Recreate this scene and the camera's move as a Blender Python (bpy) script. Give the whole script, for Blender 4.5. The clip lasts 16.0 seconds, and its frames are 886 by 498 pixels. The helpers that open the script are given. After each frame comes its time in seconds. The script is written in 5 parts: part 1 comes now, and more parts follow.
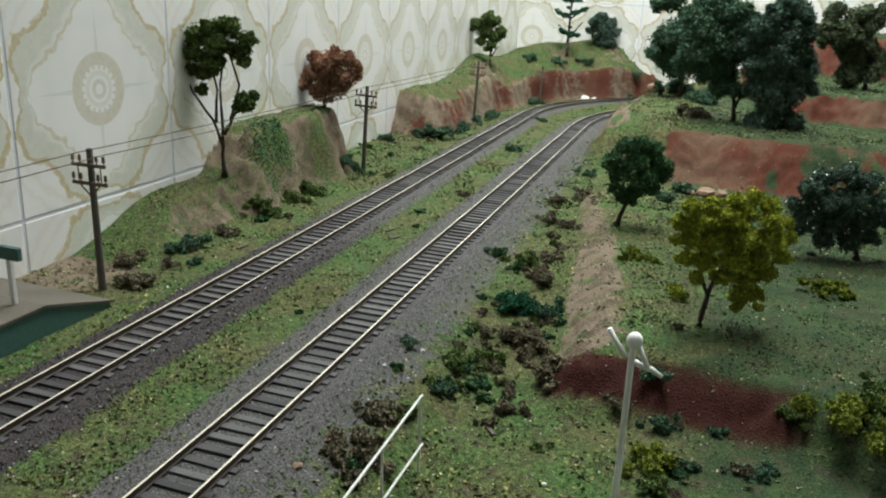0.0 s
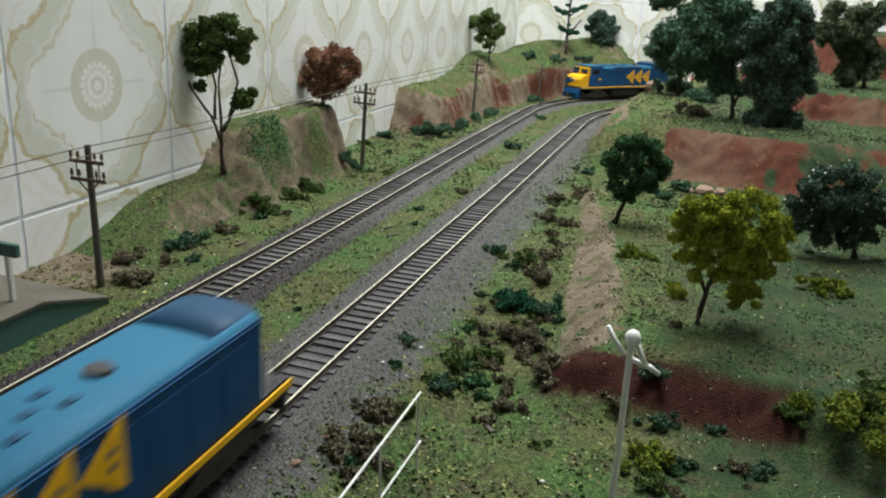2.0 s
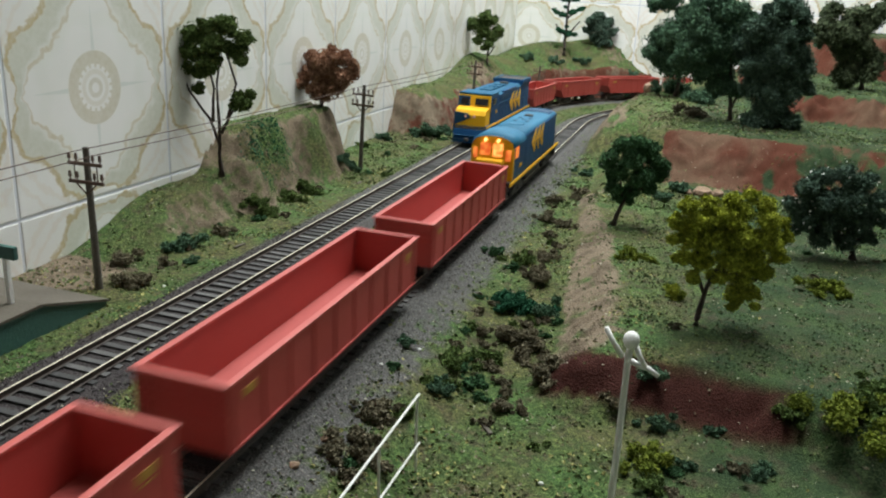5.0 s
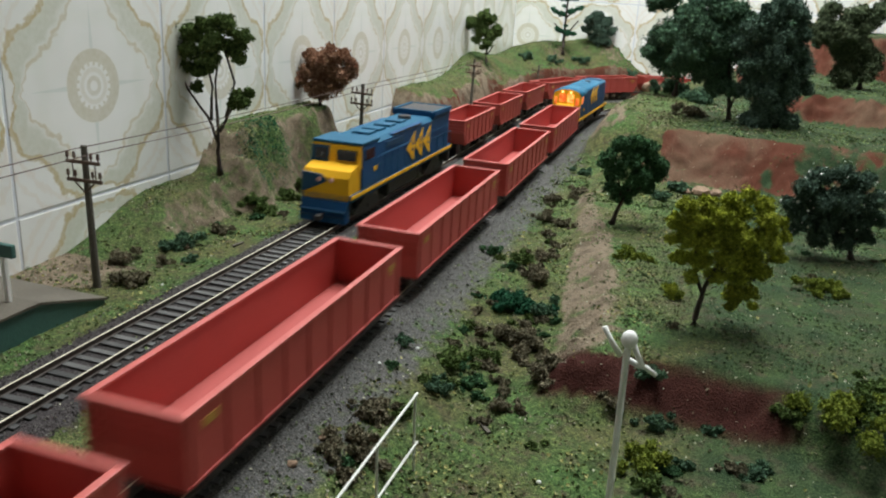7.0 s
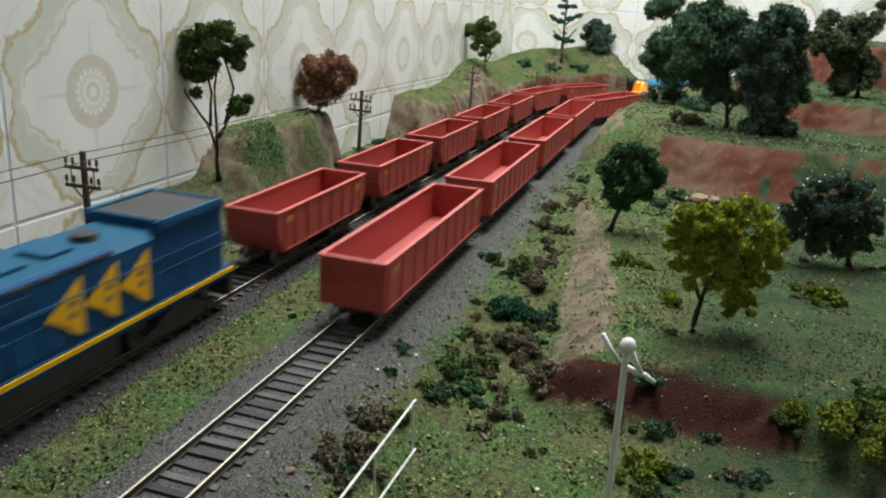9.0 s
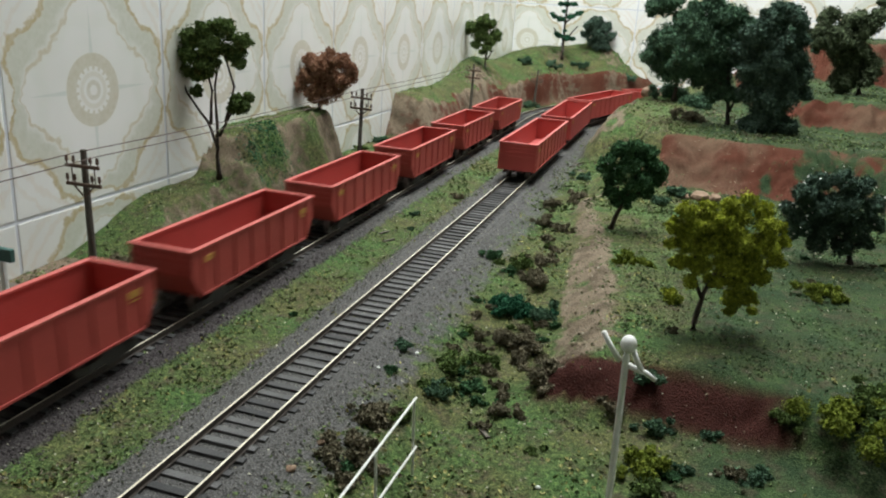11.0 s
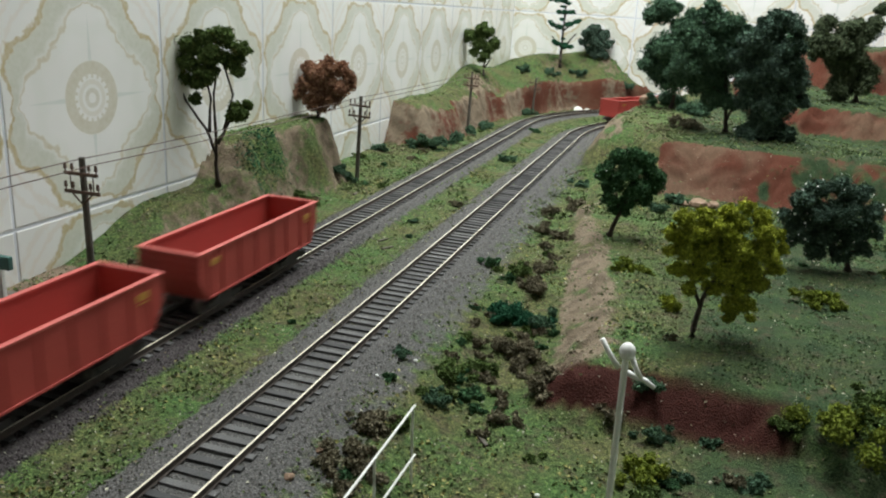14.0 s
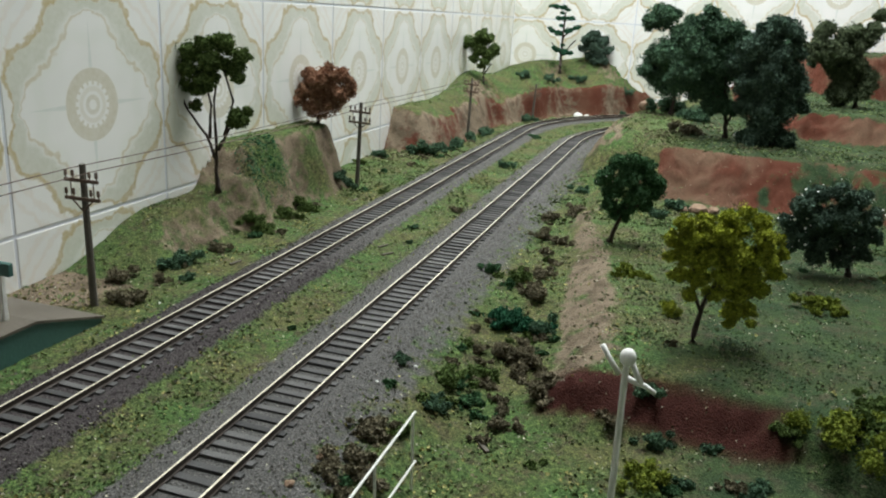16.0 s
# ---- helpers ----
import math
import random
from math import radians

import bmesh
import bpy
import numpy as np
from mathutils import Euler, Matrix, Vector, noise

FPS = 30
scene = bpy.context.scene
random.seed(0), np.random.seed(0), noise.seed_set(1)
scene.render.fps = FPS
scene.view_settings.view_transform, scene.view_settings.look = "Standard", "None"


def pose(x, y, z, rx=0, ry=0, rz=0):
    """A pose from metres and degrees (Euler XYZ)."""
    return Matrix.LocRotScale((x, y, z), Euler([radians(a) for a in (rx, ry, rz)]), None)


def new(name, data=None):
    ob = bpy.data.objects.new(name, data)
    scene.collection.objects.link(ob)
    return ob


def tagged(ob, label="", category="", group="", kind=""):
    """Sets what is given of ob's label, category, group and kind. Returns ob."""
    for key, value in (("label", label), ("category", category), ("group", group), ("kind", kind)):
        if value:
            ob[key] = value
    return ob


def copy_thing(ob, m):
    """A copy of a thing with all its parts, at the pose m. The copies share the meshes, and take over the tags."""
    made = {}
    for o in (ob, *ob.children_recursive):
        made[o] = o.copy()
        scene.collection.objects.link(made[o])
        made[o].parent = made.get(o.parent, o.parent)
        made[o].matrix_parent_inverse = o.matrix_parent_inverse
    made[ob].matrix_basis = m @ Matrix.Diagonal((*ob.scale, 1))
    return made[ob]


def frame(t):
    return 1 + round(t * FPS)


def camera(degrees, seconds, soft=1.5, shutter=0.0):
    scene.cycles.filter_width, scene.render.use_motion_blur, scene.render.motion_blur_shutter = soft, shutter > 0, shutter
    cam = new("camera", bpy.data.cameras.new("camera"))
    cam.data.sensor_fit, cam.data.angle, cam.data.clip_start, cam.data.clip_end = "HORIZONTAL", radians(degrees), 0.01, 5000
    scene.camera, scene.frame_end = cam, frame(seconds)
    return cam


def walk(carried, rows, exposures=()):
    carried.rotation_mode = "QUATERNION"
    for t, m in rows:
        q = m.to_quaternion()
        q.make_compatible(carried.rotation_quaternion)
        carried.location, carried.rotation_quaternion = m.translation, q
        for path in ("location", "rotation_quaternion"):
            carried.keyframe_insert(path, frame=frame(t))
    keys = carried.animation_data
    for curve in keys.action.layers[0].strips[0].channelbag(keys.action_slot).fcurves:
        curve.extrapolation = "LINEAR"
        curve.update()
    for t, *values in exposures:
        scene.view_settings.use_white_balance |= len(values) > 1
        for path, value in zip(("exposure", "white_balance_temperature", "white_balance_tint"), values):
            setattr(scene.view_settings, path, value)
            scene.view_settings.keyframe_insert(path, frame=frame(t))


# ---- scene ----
import collections

HEIGHT_EYE = 0.1362
cam = camera(59.26, 16.0, soft=2.1, shutter=1.0)
CAMERA_ROWS = [
    (0.0, 18.09, -18.02, -3.15),
    (0.5, 18.05, -18.20, -3.20),
    (1.0, 18.02, -18.05, -3.28),
    (1.5, 17.98, -18.24, -3.25),
    (2.0, 18.02, -18.21, -3.29),
    (2.5, 18.05, -18.31, -3.30),
    (3.0, 18.05, -18.29, -3.25),
    (3.5, 18.03, -18.24, -3.34),
    (4.0, 17.98, -18.19, -3.29),
    (6.5, 17.80, -17.95, -3.34),
    (7.0, 17.81, -18.14, -3.39),
    (7.5, 17.83, -18.13, -3.43),
    (8.0, 17.85, -18.12, -3.48),
    (8.5, 17.77, -17.87, -3.47),
    (9.0, 17.74, -17.65, -3.54),
    (11.5, 17.78, -17.82, -3.46),
    (12.0, 17.80, -17.80, -3.49),
    (12.5, 17.81, -17.82, -3.54),
    (13.0, 17.74, -17.63, -3.50),
    (13.5, 17.73, -17.43, -3.47),
    (14.0, 17.66, -17.25, -3.46),
    (14.5, 17.71, -17.32, -3.45),
    (15.0, 17.78, -17.23, -3.43),
    (15.5, 17.71, -17.03, -3.38),
    (16.0, 17.65, -16.81, -3.38),
]
walk(cam, [(t, pose(0, 0, HEIGHT_EYE, 90 + p, r, w)) for t, w, p, r in CAMERA_ROWS])

# ---- light: one ceiling lamp in a closed tiled room
world = bpy.data.worlds.new("room_air")
scene.world = world
world.use_nodes = True
world.node_tree.nodes["Background"].inputs[0].default_value = (0.5, 0.55, 0.5, 1)
world.node_tree.nodes["Background"].inputs[1].default_value = 0.02
scene.view_settings.exposure = 0.0
lamp_data = bpy.data.lights.new("ceiling_tube", "AREA")
lamp_data.shape, lamp_data.size, lamp_data.size_y = "RECTANGLE", 0.46, 0.90
lamp_data.energy, lamp_data.color = 28.0, (0.95, 1.0, 1.02)
lamp_ob = new("ceiling_tube", lamp_data)
lamp_ob.matrix_world = pose(-0.06, 0.85, 1.10)


# ---- materials
def tree_of(name):
    m = bpy.data.materials.new(name)
    m.use_nodes = True
    return m, m.node_tree.nodes, m.node_tree.links, m.node_tree.nodes["Principled BSDF"]


def noise_node(nodes, links, scale, detail=4, coord=None):
    n = nodes.new("ShaderNodeTexNoise")
    n.inputs["Scale"].default_value, n.inputs["Detail"].default_value = scale, detail
    if coord is None:
        coord = nodes.new("ShaderNodeTexCoord").outputs["Object"]
    links.new(coord, n.inputs["Vector"])
    return n


def ramp_node(nodes, links, fac, stops):
    r = nodes.new("ShaderNodeValToRGB")
    links.new(fac, r.inputs[0])
    while len(r.color_ramp.elements) < len(stops):
        r.color_ramp.elements.new(0.5)
    for e, (p, c) in zip(r.color_ramp.elements, stops):
        e.position, e.color = p, (*c, 1)
    return r


def mix_node(nodes, links, fac, a, b, mode="MIX"):
    m = nodes.new("ShaderNodeMix")
    m.data_type, m.blend_type = "RGBA", mode
    for socket, v in ((m.inputs[0], fac), (m.inputs[6], a), (m.inputs[7], b)):
        if isinstance(v, (int, float)):
            socket.default_value = v
        elif isinstance(v, tuple):
            socket.default_value = (*v, 1)
        else:
            links.new(v, socket)
    return m.outputs[2]


def bump(nodes, links, shader, fac, strength, distance):
    b = nodes.new("ShaderNodeBump")
    b.inputs["Strength"].default_value, b.inputs["Distance"].default_value = strength, distance
    links.new(fac, b.inputs["Height"])
    links.new(b.outputs[0], shader.inputs["Normal"])


def surface(name, dark, light, rough=0.6, grain=900, wear=60, relief=0.0004, metal=0.0, strength=0.4, vary=0.0):
    """Two scales of variation between two colours, and a fine relief."""
    m, nodes, links, sh = tree_of(name)
    g, w = noise_node(nodes, links, grain), noise_node(nodes, links, wear)
    mid = tuple((a + b) / 2 for a, b in zip(dark, light))
    c1 = ramp_node(nodes, links, g.outputs[0], [(0.3, dark), (0.7, light)])
    c2 = ramp_node(nodes, links, w.outputs[0], [(0.35, dark), (0.65, mid)])
    col = mix_node(nodes, links, 0.45, c1.outputs[0], c2.outputs[0])
    if vary:
        info = nodes.new("ShaderNodeObjectInfo")
        hsv = nodes.new("ShaderNodeHueSaturation")
        mr = nodes.new("ShaderNodeMapRange")
        mr.inputs["To Min"].default_value, mr.inputs["To Max"].default_value = 1 - vary, 1 + vary
        links.new(info.outputs["Random"], mr.inputs[0])
        links.new(mr.outputs[0], hsv.inputs["Value"])
        links.new(col, hsv.inputs["Color"])
        col = hsv.outputs[0]
    links.new(col, sh.inputs["Base Color"])
    sh.inputs["Roughness"].default_value, sh.inputs["Metallic"].default_value = rough, metal
    bump(nodes, links, sh, g.outputs[0], strength, relief)
    return m


def dull(m, level):
    m.node_tree.nodes["Principled BSDF"].inputs["Specular IOR Level"].default_value = level


def foliage(name, dark, light):
    """Flock: each fleck a shade of its own."""
    m, nodes, links, sh = tree_of(name)
    geo = nodes.new("ShaderNodeNewGeometry")
    n = noise_node(nodes, links, 90, 3)
    add = nodes.new("ShaderNodeMath")
    add.operation = "MULTIPLY_ADD"
    links.new(geo.outputs["Random Per Island"], add.inputs[0])
    add.inputs[1].default_value = 0.7
    mul = nodes.new("ShaderNodeMath")
    mul.operation = "MULTIPLY"
    links.new(n.outputs[0], mul.inputs[0])
    mul.inputs[1].default_value = 0.45
    links.new(mul.outputs[0], add.inputs[2])
    mid = tuple((a * 2 + b) / 3 for a, b in zip(dark, light))
    c = ramp_node(nodes, links, add.outputs[0], [(0.1, dark), (0.55, mid), (1.0, light)])
    links.new(c.outputs[0], sh.inputs["Base Color"])
    sh.inputs["Roughness"].default_value = 0.9
    sh.inputs["Specular IOR Level"].default_value = 0.06
    return m


def glow(name, colour, strength):
    m, nodes, links, sh = tree_of(name)
    sh.inputs["Base Color"].default_value = (*colour, 1)
    sh.inputs["Emission Color"].default_value = (*colour, 1)
    sh.inputs["Emission Strength"].default_value = strength
    return m


def lit_glass(name, dim, bright, strength):
    """A window before an uneven warm glow."""
    m, nodes, links, sh = tree_of(name)
    n = noise_node(nodes, links, 260, 3)
    c = ramp_node(nodes, links, n.outputs[0], [(0.40, dim), (0.62, bright)])
    links.new(c.outputs[0], sh.inputs["Emission Color"])
    sh.inputs["Base Color"].default_value = (*dim, 1)
    sh.inputs["Emission Strength"].default_value = strength
    sh.inputs["Roughness"].default_value = 0.2
    return m


def calc(nodes, links, op, *args):
    n = nodes.new("ShaderNodeMath")
    n.operation = op
    for i, a in enumerate(args):
        if isinstance(a, (int, float)):
            n.inputs[i].default_value = a
        else:
            links.new(a, n.inputs[i])
    return n.outputs[0]


def tile_material():
    """Glazed wall tile: round medallion, fine cross, and a curled green band with ochre edges."""
    m, nodes, links, sh = tree_of("ornamented_tile")
    C = lambda op, *a: calc(nodes, links, op, *a)
    tc = nodes.new("ShaderNodeTexCoord").outputs["Object"]
    sep = nodes.new("ShaderNodeSeparateXYZ")
    links.new(tc, sep.inputs[0])
    wob = noise_node(nodes, links, 190, 4, tc)
    u = C("DIVIDE", sep.outputs[0], TILE)
    v = C("DIVIDE", sep.outputs[2], TILE)
    r = C("SQRT", C("ADD", C("MULTIPLY", u, u), C("MULTIPLY", v, v)))
    th = C("ARCTAN2", v, u)
    jag = C("MULTIPLY", C("SUBTRACT", wob.outputs[0], 0.5), 0.075)

    def near(value, centre, half, soft):
        d = C("ABSOLUTE", C("SUBTRACT", value, centre))
        mr = nodes.new("ShaderNodeMapRange")
        mr.interpolation_type = "SMOOTHSTEP"
        links.new(d, mr.inputs[0])
        mr.inputs[1].default_value, mr.inputs[2].default_value = half, half + soft
        mr.inputs[3].default_value, mr.inputs[4].default_value = 1, 0
        return mr.outputs[0]

    # eight-pointed band: far out on the axes, drawn in between them
    c4 = C("COSINE", C("MULTIPLY", th, 4.0))
    c8 = C("COSINE", C("MULTIPLY", th, 8.0))
    c16 = C("COSINE", C("MULTIPLY", th, 24.0))
    wide = C("ADD", 0.056, C("ADD", C("MULTIPLY", c4, -0.020), C("MULTIPLY", c8, -0.015)))
    line = C("ADD", C("ADD", 0.412, C("MULTIPLY", c4, 0.028)), C("ADD", C("MULTIPLY", c8, -0.014), C("MULTIPLY", c16, 0.006)))
    off = C("DIVIDE", C("ADD", C("SUBTRACT", r, line), jag), wide)
    band = near(off, 0.15, 0.45, 0.75)
    edge_out = near(off, 1.08, 0.13, 0.2)
    edge_in = near(off, -1.02, 0.05, 0.2)
    ring = near(r, 0.135, 0.026, 0.006)
    ring2 = near(r, 0.072, 0.008, 0.006)
    ring3 = near(r, 0.034, 0.008, 0.006)
    dash = C("MULTIPLY", near(r, 0.098, 0.006, 0.004), C("GREATER_THAN", C("SINE", C("MULTIPLY", th, 18.0)), 0.4))
    taper = C("MAXIMUM", C("SUBTRACT", 0.37, r), 0.001)
    arm = C("MULTIPLY", near(C("DIVIDE", C("MINIMUM", C("ABSOLUTE", u), C("ABSOLUTE", v)), taper), 0.0, 0.035, 0.035), near(r, 0.265, 0.095, 0.012))
    inner = C("MULTIPLY", near(C("ADD", r, C("MULTIPLY", c8, 0.02)), 0.31, 0.010, 0.05), 0.5)
    curl = near(C("ADD", C("ABSOLUTE", C("SUBTRACT", r, 0.56)), jag), 0.03, 0.006, 0.012)
    speck = noise_node(nodes, links, 420, 5, tc)
    strong = C("ADD", 0.35, C("MULTIPLY", speck.outputs[0], 0.75))
    base = ramp_node(nodes, links, noise_node(nodes, links, 14, 3, tc).outputs[0], [(0.3, (0.71, 0.71, 0.66)), (0.7, (0.80, 0.79, 0.75))]).outputs[0]
    col = mix_node(nodes, links, C("MULTIPLY", inner, 0.35), base, (0.62, 0.66, 0.55))
    col = mix_node(nodes, links, C("MULTIPLY", band, C("MULTIPLY", strong, 0.95)), col, (0.53, 0.54, 0.43))
    for mask, colour, k in ((edge_out, (0.47, 0.38, 0.19), 1.1), (edge_in, (0.52, 0.45, 0.28), 0.85), (curl, (0.66, 0.55, 0.42), 0.35),
                            (ring, (0.48, 0.43, 0.27), 0.75), (ring2, (0.55, 0.5, 0.36), 0.5), (ring3, (0.5, 0.46, 0.33), 0.7), (dash, (0.5, 0.45, 0.3), 0.8), (arm, (0.50, 0.56, 0.50), 0.6)):
        col = mix_node(nodes, links, C("MULTIPLY", mask, C("MULTIPLY", strong, k)), col, colour)
    links.new(col, sh.inputs["Base Color"])
    sh.inputs["Roughness"].default_value = 0.28
    sh.inputs["Specular IOR Level"].default_value = 0.4
    bump(nodes, links, sh, noise_node(nodes, links, 30, 2, tc).outputs[0], 0.08, 0.002)
    return m


TILE = 0.1178
M_TILE = tile_material()
M_GROUT = surface("grout", (0.54, 0.56, 0.59), (0.68, 0.70, 0.72), 0.85, 700, 40)
M_PLAIN = surface("painted_plaster", (0.80, 0.80, 0.77), (0.86, 0.86, 0.83), 0.85, 40, 4)
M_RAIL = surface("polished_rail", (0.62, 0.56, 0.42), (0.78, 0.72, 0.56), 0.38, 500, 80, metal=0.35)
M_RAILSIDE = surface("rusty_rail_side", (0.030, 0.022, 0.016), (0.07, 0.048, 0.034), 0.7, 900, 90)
M_SLEEPER = surface("weathered_sleeper", (0.036, 0.036, 0.035), (0.100, 0.096, 0.088), 0.85, 1500, 120, vary=0.6)
M_RED = surface("red_wagon_paint", (0.38, 0.050, 0.040), (0.48, 0.070, 0.056), 0.55, 1200, 35, 0.0002, vary=0.06)
# short wagons' red, darkened to stand in for weaker light at the front left
M_DIMRED = surface("dimmed_red_wagon_paint", (0.31, 0.038, 0.028), (0.43, 0.062, 0.046), 0.6, 1200, 45, 0.0002, vary=0.08)
M_OCHRE = surface("worn_ochre_lettering", (0.34, 0.16, 0.03), (0.56, 0.30, 0.05), 0.6, 1500, 300, 0.0001)
# the highlight along the top rim, painted in as a lighter red
M_RIM = surface("highlit_red_rim", (0.40, 0.070, 0.056), (0.49, 0.104, 0.082), 0.5, 1200, 60, 0.0002)
M_FLOOR = surface("dusty_red_floor", (0.33, 0.050, 0.040), (0.42, 0.070, 0.056), 0.7, 900, 50, 0.0002)
M_DARK = surface("grimy_black_running_gear", (0.018, 0.016, 0.016), (0.055, 0.047, 0.042), 0.7, 1500, 150)
M_STEEL = surface("worn_steel_wheel", (0.10, 0.09, 0.085), (0.25, 0.22, 0.2), 0.4, 900, 200, metal=0.8)
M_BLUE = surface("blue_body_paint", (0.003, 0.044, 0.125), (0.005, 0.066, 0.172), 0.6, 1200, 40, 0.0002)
M_ROOF = surface("light_blue_roof", (0.014, 0.100, 0.170), (0.026, 0.140, 0.232), 0.65, 900, 50, 0.0002)
M_MIDBLUE = surface("mid_blue_paint", (0.008, 0.070, 0.128), (0.016, 0.102, 0.176), 0.65, 900, 50, 0.0002)
M_DEEPBLUE = surface("deep_blue_paint", (0.007, 0.040, 0.085), (0.011, 0.058, 0.12), 0.55, 1200, 40, 0.0002)
M_YELLOW = surface("yellow_paint", (0.64, 0.325, 0.006), (0.80, 0.43, 0.010), 0.6, 1200, 60, 0.0002)
for painted in (M_BLUE, M_ROOF, M_MIDBLUE, M_DEEPBLUE, M_YELLOW):
    dull(painted, 0.22)
M_GLASSDARK = surface("dark_cab_glass", (0.012, 0.012, 0.014), (0.02, 0.02, 0.024), 0.15, 300, 60)
M_LIT = lit_glass("lit_cab_window", (0.50, 0.085, 0.015), (1.0, 0.30, 0.06), 1.0)
M_LITB = lit_glass("bright_cab_window", (0.55, 0.14, 0.025), (1.0, 0.44, 0.11), 1.5)
M_LAMPRED = surface("reddish_lens", (0.55, 0.25, 0.20), (0.75, 0.45, 0.38), 0.3)
M_BULB = glow("headlight", (1.0, 0.50, 0.14), 3.0)
M_POLE = surface("creosoted_pole", (0.06, 0.055, 0.045), (0.14, 0.12, 0.09), 0.85, 900, 120)
M_ARM = surface("brown_crossarm", (0.08, 0.05, 0.035), (0.15, 0.09, 0.06), 0.8, 900, 120)
M_WIRE = surface("copper_coloured_wire", (0.06, 0.034, 0.024), (0.13, 0.075, 0.052), 0.6, 900, 120)
M_WHITE = surface("white_plastic", (0.72, 0.71, 0.66), (0.82, 0.81, 0.77), 0.5, 900, 80, 0.0002)
M_CREAM = surface("off_white_paint", (0.55, 0.55, 0.5), (0.7, 0.7, 0.64), 0.6, 900, 80, 0.0003)
M_CONCRETE = surface("platform_top", (0.066, 0.056, 0.040), (0.116, 0.098, 0.072), 0.85, 900, 60)
M_CLIFF = surface("tan_rock", (0.16, 0.10, 0.06), (0.30, 0.20, 0.13), 0.9, 400, 60, 0.001)
M_PGREEN = surface("dark_green_paint", (0.030, 0.085, 0.070), (0.045, 0.12, 0.10), 0.6, 900, 60)
M_BARK = surface("dark_bark", (0.022, 0.016, 0.012), (0.075, 0.052, 0.038), 0.9, 900, 150)
F_OLIVE = foliage("olive_green_flock", (0.030, 0.052, 0.014), (0.15, 0.215, 0.065))
F_DARK = foliage("dark_green_flock", (0.038, 0.064, 0.048), (0.100, 0.155, 0.106))
F_GREEN = foliage("mid_green_flock", (0.026, 0.060, 0.028), (0.085, 0.185, 0.08))
F_YELLOW = foliage("yellow_green_flock", (0.125, 0.150, 0.016), (0.50, 0.54, 0.065))
F_RED = foliage("russet_flock", (0.17, 0.080, 0.048), (0.41, 0.235, 0.150))
F_BROWN = foliage("brown_green_flock", (0.070, 0.066, 0.040), (0.24, 0.205, 0.135))
F_GRASS = foliage("green_ground_flock", (0.034, 0.056, 0.022), (0.195, 0.245, 0.100))
# field green, darkened to stand in for weaker light at the right
F_DIMFIELD = foliage("dimmed_field_flock", (0.022, 0.042, 0.018), (0.075, 0.108, 0.048))
F_LIME = foliage("lime_green_flock", (0.060, 0.085, 0.012), (0.23, 0.27, 0.04))
F_STRAW = foliage("straw_ground_flock", (0.10, 0.10, 0.03), (0.48, 0.44, 0.18))
M_STONES = foliage("mixed_grey_ballast", (0.034, 0.033, 0.031), (0.215, 0.202, 0.180))
M_DARKSTONES = foliage("dark_brown_ballast", (0.014, 0.012, 0.012), (0.090, 0.078, 0.076))
M_CHIP = surface("dry_chip", (0.30, 0.29, 0.20), (0.52, 0.50, 0.38), 0.8)
F_MOSS = foliage("mossy_green_flock", (0.040, 0.055, 0.029), (0.13, 0.160, 0.086))
F_DEEP = foliage("deep_green_flock", (0.036, 0.070, 0.045), (0.108, 0.190, 0.106))
F_TEAL = foliage("bluish_green_flock", (0.008, 0.04, 0.02), (0.05, 0.17, 0.09))


